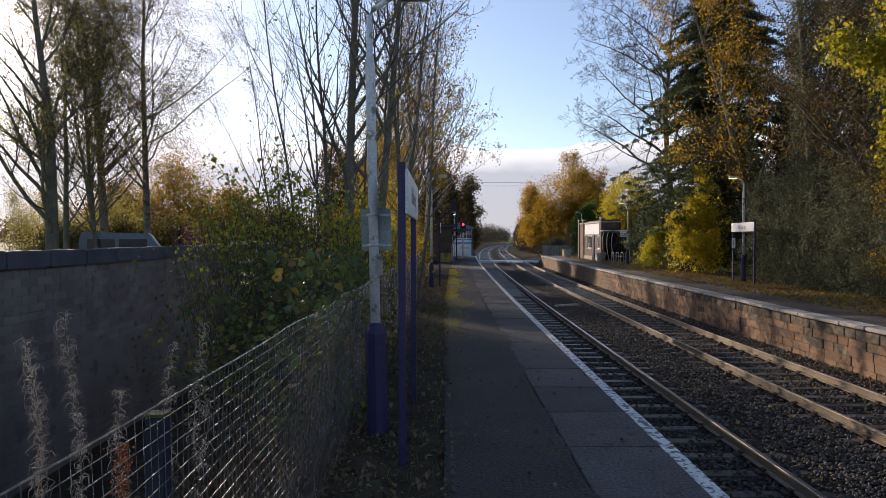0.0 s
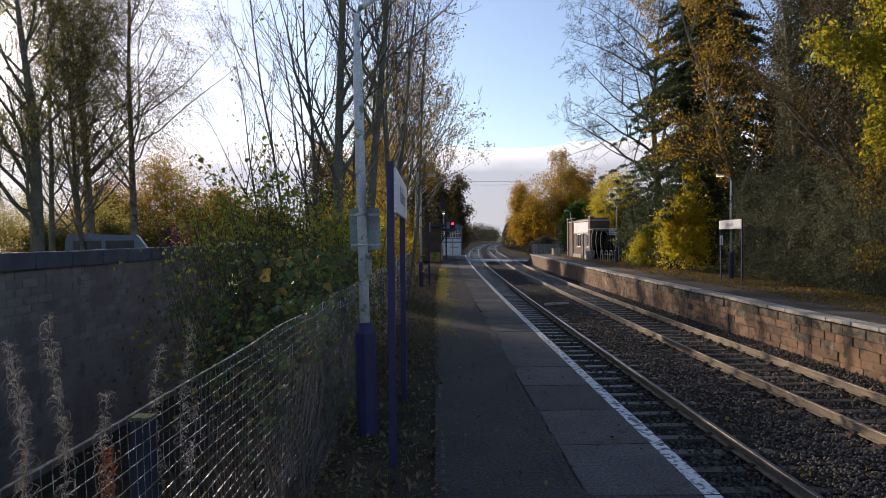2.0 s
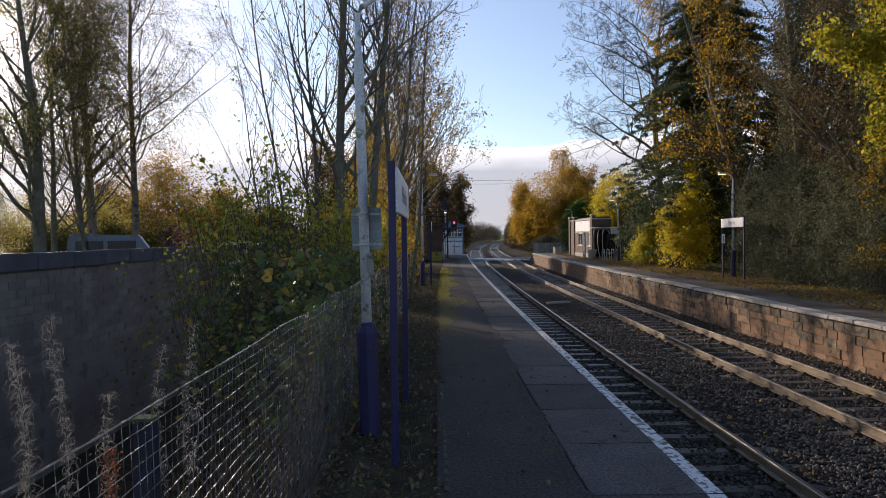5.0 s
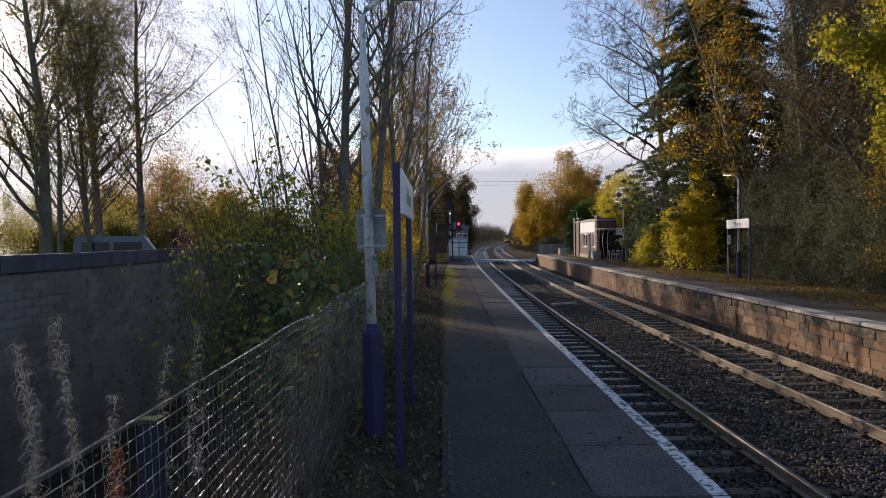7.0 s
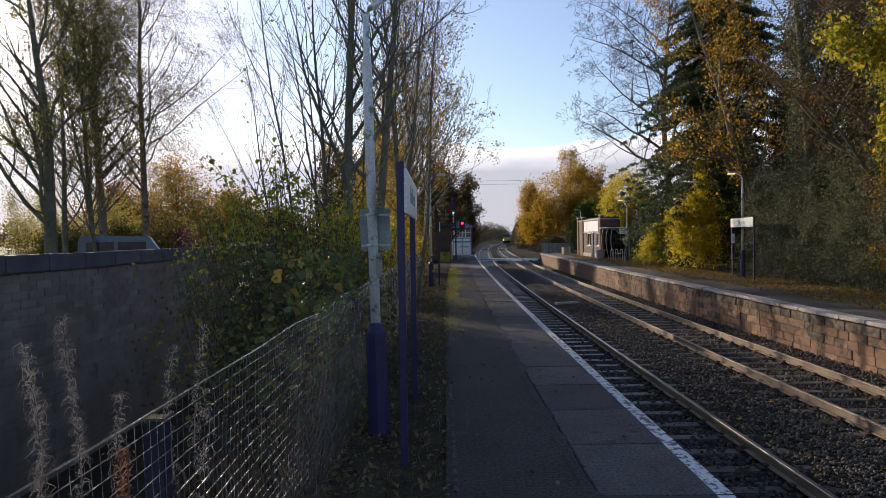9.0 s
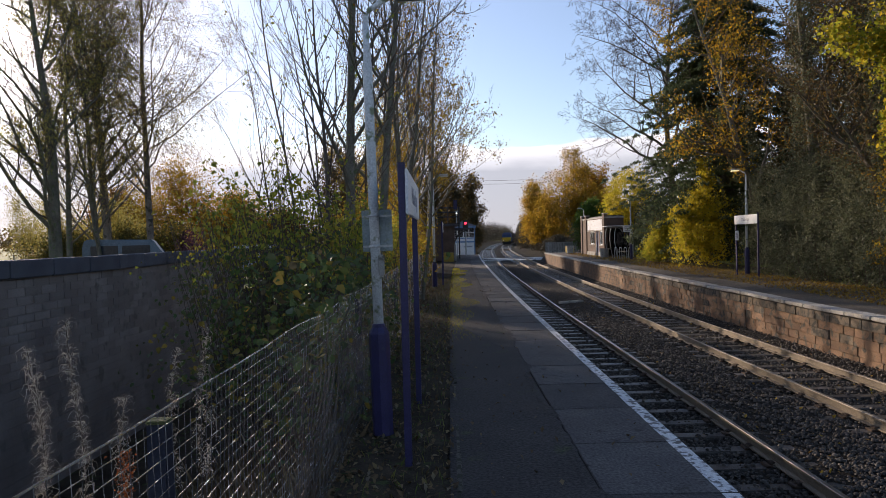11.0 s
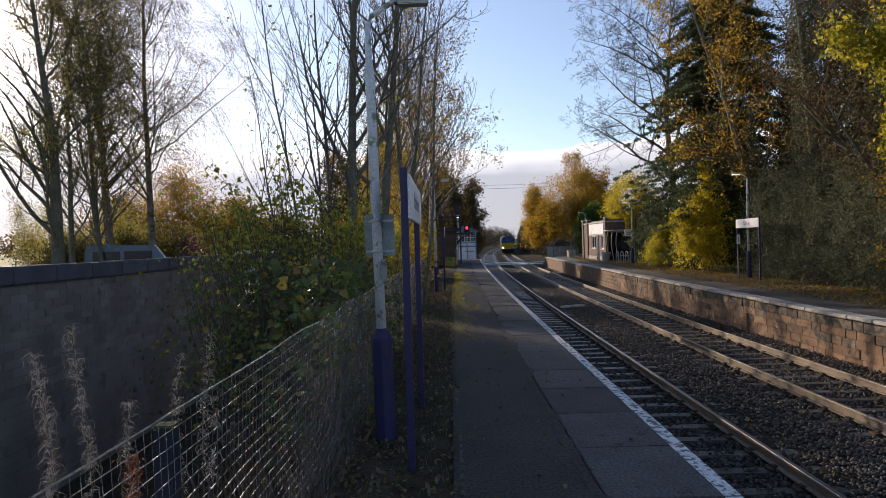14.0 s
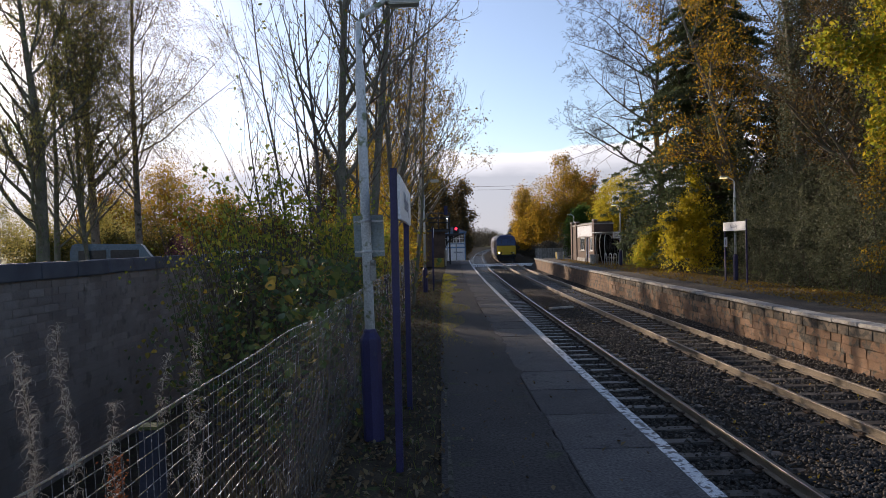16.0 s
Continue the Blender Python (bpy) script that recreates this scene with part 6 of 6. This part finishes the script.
L_GOLD = LEAF("leaf_gold", [(0.30, 0.16, 0.02), (0.44, 0.25, 0.025), (0.55, 0.36, 0.03), (0.27, 0.14, 0.025), (0.40, 0.30, 0.035), (0.22, 0.17, 0.03)], 0.5, 0.7)
L_RUST = LEAF("leaf_rust", [(0.075, 0.06, 0.034), (0.12, 0.082, 0.036), (0.17, 0.105, 0.034), (0.075, 0.074, 0.036), (0.10, 0.075, 0.036), (0.26, 0.155, 0.03)], 0.6, 0.42)
# greyer than the rust leaves: distance haze is mixed into these browns
L_GREYWOOD = LEAF("leaf_grey_brown", [(0.05, 0.045, 0.034), (0.075, 0.065, 0.046), (0.10, 0.082, 0.05), (0.055, 0.058, 0.04)], 0.7, 0.25)


def build_distance():
    """Far woods and hedges, too distant to count."""
    rng = np.random.default_rng(300)
    for name, label, y0, y1, x0, x1, h, n, s, leaf, seed in (
            ("far_wood", "brown wood on the horizon, greyed in colour for haze", 520, 640, -420, 520, 12, 22000, 2.0, L_GREYWOOD, 1),
            ("field_hedge", "low hedge across the far field", 330, 345, -190, -40, 3.2, 7000, 0.5, L_OLIVE, 2),
            ("lineside_wood", "bare brown lineside trees beyond the curve", 225, 400, -14, -1.5, 9.5, 20000, 0.5, L_GREYWOOD, 3),
            ("lineside_wood", "dark trees left of the line past the crossing", 108, 225, -15, -4.0, 10.5, 24000, 0.34, L_GREYWOOD, 6),
            ("lineside_wood", "autumn trees right of the distant line", 128, 300, 12.5, 24, 8.5, 16000, 0.36, L_GREYWOOD, 4),
            ("field_wood", "distant wood behind the field", 260, 320, -330, -60, 12, 12000, 1.2, L_RUST, 5)):
        r = np.random.default_rng(300 + seed)
        blobs = []
        for k in range(120):
            y = y0 + (y1 - y0) * r.random()
            hh = h * (0.55 + 0.5 * r.random())
            w = hh * (0.45 + 0.3 * r.random())
            x = x0 + (x1 - x0) * (k + r.random()) / 120
            if name == "lineside_wood":
                y = y0 + (y1 - y0) * (k + r.random()) / 120
                w = min(w, 3.0)
                x = bend(y) + x0 + (x1 - x0) * r.random()
            blobs.append((x, y, hh * 0.48, w, w, hh * 0.52))
        c = lumps(r, blobs, n, 0.4, 0.5)
        zg = -0.9 + (0.002 * 300 if y0 > 400 else 0)
        c = c[c[:, 2] > 0]
        c[:, 2] += zg
        ob = link(name, leaves(name, c, s, leaf, r), None, label, "stuff")
        ob["category"] = "wood"


def build_wires():
    for k, x in enumerate((-9, 31)):
        p = thing("telegraph_pole", "tarred timber pole carrying two wires", "pole", (x, 122, -0.9), "poles carrying wires")
        part("mast", rod((0, 0, 0), (0, 0, 13.4), 0.15, 0.10), BARK, p)
        part("cross_arm", box(-0.06, 0.06, -0.7, 0.7, 12.9, 13.05, 0.01), BARK, p)
    for k in range(2):
        w = thing("overhead_wire", "thin overhead wire slung across the line", "wire", (0, 121.5 + k, 12.15 - 0.55 * k), "overhead wires")
        part("strand", pipe([(-9, 0, 0.05), (1, 0, -0.2), (11, 0, -0.3), (21, 0, -0.2), (31, 0, 0.05)], 0.022, 5), TWIG, w)


def build_weeds():
    for k, (x, y, top, n) in enumerate(((-1.86, 3.0, 1.42, 260), (-1.9, 3.4, 1.50, 210), (-1.54, 3.2, 1.15, 150), (-1.72, 4.2, 1.22, 130), (-1.62, 4.4, 1.32, 130), (-1.42, 3.9, 1.0, 80))):
        rng = np.random.default_rng(320 + k)
        t = thing("willowherb", "dead willowherb stalk with curling silver seed fluff", "weed", (x, y, -0.75), "dead willowherb stalks")
        H = top + 0.75
        p = [Vector((0.03 * math.sin(q * 1.3 + k), 0.02 * math.cos(q + k), H * q / 8)) for q in range(9)]
        v, f = tubes([(p, [0.004 - 0.0003 * q for q in range(9)], 5)])
        link("stalk", mesh("stalk", v, f, TWIG), t)
        ch = []
        for q in range(n):
            z = H * (0.52 + 0.48 * rng.random() ** 0.8)
            i = min(int(z / H * 8), 7)
            o = p[i].lerp(p[i + 1], z / H * 8 - i)
            a, r, w = rng.random() * 6.283, 0.006 + 0.016 * rng.random(), 1.6 + 3.4 * rng.random()
            out = Vector((math.cos(a), math.sin(a), 0))
            c = [o]
            for s in range(1, 8):
                g = w * s / 7
                c.append(o + out * (r * (1 - math.cos(g)) + 0.0022 * s) + Vector((0, 0, r * math.sin(g) * 1.6)) + Vector(rng.normal(size=3)) * 0.006)
            ch.append((c, [0.0010] * 5 + [0.0009, 0.0008, 0.0006], 3))
        v, f = tubes(ch)
        link("seed_fluff", mesh("seed_fluff", v, f, L_STRAW), t, kind="stuff")
    rng = np.random.default_rng(330)
    d = thing("dock", "rust-red dock seed spike behind the wire", "weed", (-1.14, 2.35, -0.6))
    part("stalk", rod((0, 0, 0), (0.02, 0, 1.76), 0.005, 0.002, 6), TWIG, d)
    c = np.stack([rng.normal(size=900) * 0.016, rng.normal(size=900) * 0.016, 1.28 + 0.48 * rng.random(900)], -1)
    link("seed_spike", leaves("seed_spike", c, 0.010, LEAF("dock_seed", [(0.22, 0.06, 0.02), (0.32, 0.10, 0.03), (0.15, 0.05, 0.02)]), rng), d, kind="stuff")
    # rank stalks and dead grass on the bank below the fence
    for name, label, n, xr, yr, zr, hgt, leaf, seed in (
            ("bank_grass", "dead brown stalks and rank grass behind the fence", 6500, (-3.4, -1.0), (2.5, 9.0), (-1.6, -0.35), 0.5, L_DEAD, 1),
            ("verge_grass", "tufts of grass and moss along the fence foot", 1500, (-0.95, -0.05), (3.5, 30), (-0.03, 0.0), 0.10, L_GRASS, 2),
            # real moss, but its lime colour includes the sunlight on the patch
            ("platform_moss", "moss and short grass creeping over the platform, coloured as sunlit", 14000, (-0.05, 0.85), (12, 40), (0.0, 0.0), 0.035, L_LIME, 4),
            ("bank_growth", "sunlit grass and weeds behind the far platform", 5000, (12.4, 14.5), (14, 60), (0.0, 0.15), 0.15, L_GRASS, 3)):
        r = np.random.default_rng(340 + seed)
        y = yr[0] + (yr[1] - yr[0]) * r.random(n) ** (0.65 if seed == 4 else 1.5)
        x = xr[0] + (xr[1] - xr[0]) * (r.random(n) if seed != 4 else r.random(n) * (0.35 + 0.65 * np.abs(np.sin(y * 0.9) * np.sin(y * 0.37 + 1)))) + (0.000275 * y * y if seed != 1 else 0)
        fr = (x - xr[0]) / (xr[1] - xr[0])
        z = zr[0] + (zr[1] - zr[0]) * np.clip(fr, 0, 1)
        hh = hgt * (0.4 + 0.8 * r.random(n))
        lean = r.normal(size=(n, 2)) * 0.25 * hh[:, None]
        w = 0.0022 + 0.02 * hgt * 0.08
        v = np.empty((n, 4, 3))
        a = r.random(n) * 6.283
        dx, dy = np.cos(a) * w, np.sin(a) * w
        v[:, 0] = np.stack([x - dx, y - dy, z], -1)
        v[:, 1] = np.stack([x + dx, y + dy, z], -1)
        v[:, 2] = np.stack([x + lean[:, 0] * 0.4 + dx * 0.6, y + lean[:, 1] * 0.4 + dy * 0.6, z + hh * 0.6], -1)
        v[:, 3] = np.stack([x + lean[:, 0], y + lean[:, 1], z + hh], -1)
        f = (np.arange(n) * 4)[:, None]
        ob = link(name, np_mesh(name, v.reshape(-1, 3), np.concatenate([f + np.array([[0, 1, 2]]), f + np.array([[0, 2, 3]])]), leaf), None, label, "stuff")
        ob["category"] = "grass"
    # fallen leaves
    for name, label, n, xr, yr, z, s, seed in (
            ("fallen_leaves", "dry brown leaves gathered along the fence foot", 5200, (-0.92, 0.05), (3.0, 34), 0.02, 0.055, 1),
            ("fallen_leaves", "a few dead leaves scattered on the asphalt", 260, (0.1, 2.0), (3.5, 40), 0.008, 0.05, 2),
            ("fallen_leaves", "drifts of golden leaves on the far platform", 24000, (10.2, 13.2), (12, 64), 0.04, 0.07, 3),
            ("fallen_leaves", "yellow leaves lying among the ballast", 420, (4.4, 8.7), (8, 40), -1.11, 0.07, 4),
            ("fallen_leaves", "brown leaves lying on the bank below the brambles", 2500, (-3.5, -1.0), (2.5, 8), -0.55, 0.06, 5)):
        r = np.random.default_rng(350 + seed)
        y = yr[0] + (yr[1] - yr[0]) * r.random(n) ** 1.6
        q = r.random(n)
        if seed == 1:
            q = q ** 2.2
        if seed == 3:
            q = 1 - q ** 2
        x = xr[0] + (xr[1] - xr[0]) * q + (0.000275 * y * y if seed != 5 else 0)
        zz = z + r.random(n) * 0.02 + (np.clip((x + 3.2) / 2.3, 0, 1) * 0.5 - 0.45 if seed == 5 else 0)
        c = np.stack([x, y, zz], -1)
        me = leaves(name, c, s, L_DEAD if seed in (1, 2, 5) else L_FALLEN_GOLD, r, 2.5)
        ob = link(name, me, None, label, "stuff")
        ob["category"] = "leaves"


L_FALLEN_GOLD = LEAF("leaf_fallen_gold", [(0.34, 0.20, 0.035), (0.42, 0.28, 0.04), (0.24, 0.13, 0.03), (0.16, 0.10, 0.03)], 0.8, 0.15)

build_vehicles()
build_left_trees()
build_near_trees()
build_bramble()
build_right_trees()
build_distance()
build_wires()
build_weeds()

# ---------------------------------------------------------------- train
LOCO_BLUE = M("loco_blue", (0.035, 0.05, 0.13), (0.045, 0.062, 0.16), 1, 20, 0.65, 0.05, own=True)
LOCO_ROOF = M("loco_roof", (0.05, 0.055, 0.07), (0.075, 0.08, 0.095), 1, 20, 0.6, 0.1, own=True)
LOCO_YELLOW = M("loco_yellow", (0.55, 0.33, 0.015), (0.62, 0.38, 0.02), 1, 20, 0.45, 0.05, own=True, c3=(0.35, 0.2, 0.03), amount=0.3)
LOCO_BLACK = M("loco_underframe", (0.015, 0.015, 0.016), (0.03, 0.028, 0.026), 2, 20, 0.8, 0.2, own=True)
LOCO_GLASS = M("loco_windscreen", (0.03, 0.05, 0.11), (0.04, 0.065, 0.14), 1, 10, 0.12, 0.0, own=True)
HEADLAMP = GLOW("headlamp", (1.0, 0.72, 0.36), 25)
WAGON = M("wagon_steel", (0.07, 0.06, 0.055), (0.12, 0.10, 0.085), 1, 20, 0.8, 0.2, own=True)


def section(bm, half, z0, z1, y, nose=0.0):
    """One ring of the body's outline, roof rounded."""
    pts = [(-half, z0), (half, z0), (half, z1 - 0.75), (half - 0.10, z1 - 0.40), (half - 0.42, z1 - 0.12), (0, z1), (-half + 0.42, z1 - 0.12), (-half + 0.10, z1 - 0.40), (-half, z1 - 0.75)]
    return [bm.verts.new((x, y + nose * max(0, (z - 2.2) / 1.7), z)) for x, z in pts]


def loft(rings, bm):
    for a, b in zip(rings, rings[1:]):
        for k in range(len(a)):
            k2 = (k + 1) % len(a)
            bm.faces.new((a[k], a[k2], b[k2], b[k]))
    bm.faces.new(rings[0][::-1])
    bm.faces.new(rings[-1])
    return bm


def bogie(parent, y, material, wheel_r=0.5, axles=(-2.0, 0, 2.0)):
    b = part("bogie", box(-1.15, -0.95, y + axles[0] - 0.7, y + axles[-1] + 0.7, 0.45, 0.85, 0.04), material, parent)
    part("side_frame", box(0.95, 1.15, y + axles[0] - 0.7, y + axles[-1] + 0.7, 0.45, 0.85, 0.04), material, b)
    for a in axles:
        for x in (-0.75, 0.75):
            part("wheel", rod((x - 0.065, y + a, wheel_r), (x + 0.065, y + a, wheel_r), wheel_r, seg=20), CHAIR_IRON, b)


def build_loco():
    t = thing("locomotive", "blue and yellow diesel freight locomotive with lit headlamp", "locomotive", (9.5, 89, -0.95))
    b = bmesh.new()
    body = part("body", loft([section(b, 1.32, 1.05, 3.86, 0.12, 0.28), section(b, 1.35, 1.05, 3.92, 1.2), section(b, 1.35, 1.05, 3.92, 20.2), section(b, 1.32, 1.05, 3.86, 21.3, -0.28)], b), LOCO_BLUE, t)
    part("roof_panel", box(-0.9, 0.9, 1.5, 20, 3.84, 3.96, 0.05), LOCO_ROOF, body)
    part("front_panel", box(-1.30, 1.30, -0.02, 0.14, 1.10, 2.36, 0.06), LOCO_YELLOW, t, "yellow warning panel")
    for x in (-0.63, 0.63):
        w = part("windscreen", box(x - 0.57, x + 0.57, -0.03, 0.03, -0.42, 0.42, 0.05), LOCO_GLASS, body)
        w.matrix_basis = pose(0, 0.20, 2.86, -9)
        part("wiper", box(x - 0.02, x + 0.02, -0.05, -0.035, -0.3, 0.3), LOCO_BLACK, w)
    part("roof_visor", box(-1.05, 1.05, 0.22, 0.7, 3.42, 3.52, 0.04), LOCO_ROOF, body)
    for x, m in ((-0.98, HEADLAMP), (0.98, HEADLAMP), (-0.72, LOCO_BLACK), (0.72, LOCO_BLACK)):
        h = part("lamp_housing", box(x - 0.12, x + 0.12, -0.05, -0.01, 1.24, 1.48, 0.03), LOCO_BLACK, t)
        lens = m if x < 0 or m is LOCO_BLACK else LAMP_OFF
        part("headlight", rod((x, -0.07, 1.36), (x, -0.05, 1.36), 0.09, seg=14), lens, h)
    part("buffer_beam", box(-1.3, 1.3, -0.05, 0.3, 0.70, 1.10, 0.03), LOCO_BLACK, t)
    for x in (-0.87, 0.87):
        q = part("buffer", rod((x, -0.05, 0.98), (x, -0.48, 0.98), 0.10, seg=14), LOCO_BLACK, t)
        part("buffer_head", rod((x, -0.48, 0.98), (x, -0.54, 0.98), 0.24, seg=18), LOCO_BLACK, q)
    part("coupling", rod((0, -0.05, 0.95), (0, -0.4, 0.7), 0.05), LOCO_BLACK, t)
    part("snow_plough", box(-1.2, 1.2, -0.1, 0.0, 0.22, 0.62, 0.02), LOCO_BLACK, t)
    part("underframe", box(-1.25, 1.25, 0.3, 21, 0.72, 1.06, 0.03), LOCO_BLACK, t)
    part("fuel_tank", box(-1.1, 1.1, 8, 13, 0.3, 0.75, 0.08), LOCO_BLACK, t)
    bogie(t, 4.0, LOCO_BLACK)
    bogie(t, 17.2, LOCO_BLACK)
    for k in range(4):
        part("grille", box(-1.365, -1.345, 5 + 3 * k, 7 + 3 * k, 2.0, 3.0), LOCO_BLACK, body)
    return t


def build_wagon():
    t = thing("hopper_wagon", "grimy brown bulk freight wagon", "wagon", (9.5, 115, -0.95), "wagons of the train")
    b = bmesh.new()
    rings = []
    for y, z0 in ((0.6, 2.0), (2.2, 1.1), (11.8, 1.1), (13.4, 2.0)):
        rings.append([b.verts.new(p) for p in ((-0.9, y, z0), (0.9, y, z0), (1.33, y, 2.1), (1.33, y, 3.55), (-1.33, y, 3.55), (-1.33, y, 2.1))])
    body = part("hopper", loft(rings, b), WAGON, t)
    for k in range(8):
        for x in (-1.36, 1.36):
            part("rib", box(x - 0.03, x + 0.03, 1.0 + 1.7 * k, 1.1 + 1.7 * k, 2.1, 3.55), WAGON, body)
    part("underframe", box(-1.1, 1.1, 0, 14, 0.85, 1.1, 0.03), LOCO_BLACK, t)
    bogie(t, 2.2, LOCO_BLACK, 0.46, (-1.0, 1.0))
    bogie(t, 11.8, LOCO_BLACK, 0.46, (-1.0, 1.0))
    return t


LOCO = build_loco()
LOCO.scale = (0.97, 1.0, 0.94)
WAGONS = [build_wagon()]
for k in range(5):
    WAGONS.append(copy_thing(WAGONS[0], WAGONS[0].matrix_basis.copy()))


def motions():
    """The train comes on along the far track at a steady pace."""
    def at(y):
        return pose(7.1 + bend(y), y, -0.95, 0, 0, -math.degrees(math.atan(0.00055 * y)))

    times = [0.5 * k for k in range(33)]
    front = [89 + 21.5 * (16 - t) for t in times]
    walk(LOCO, [(t, at(y)) for t, y in zip(times, front)])
    for k, w in enumerate(WAGONS):
        walk(w, [(t, at(y + 22.3 + 14.9 * k)) for t, y in zip(times, front)])


motions()
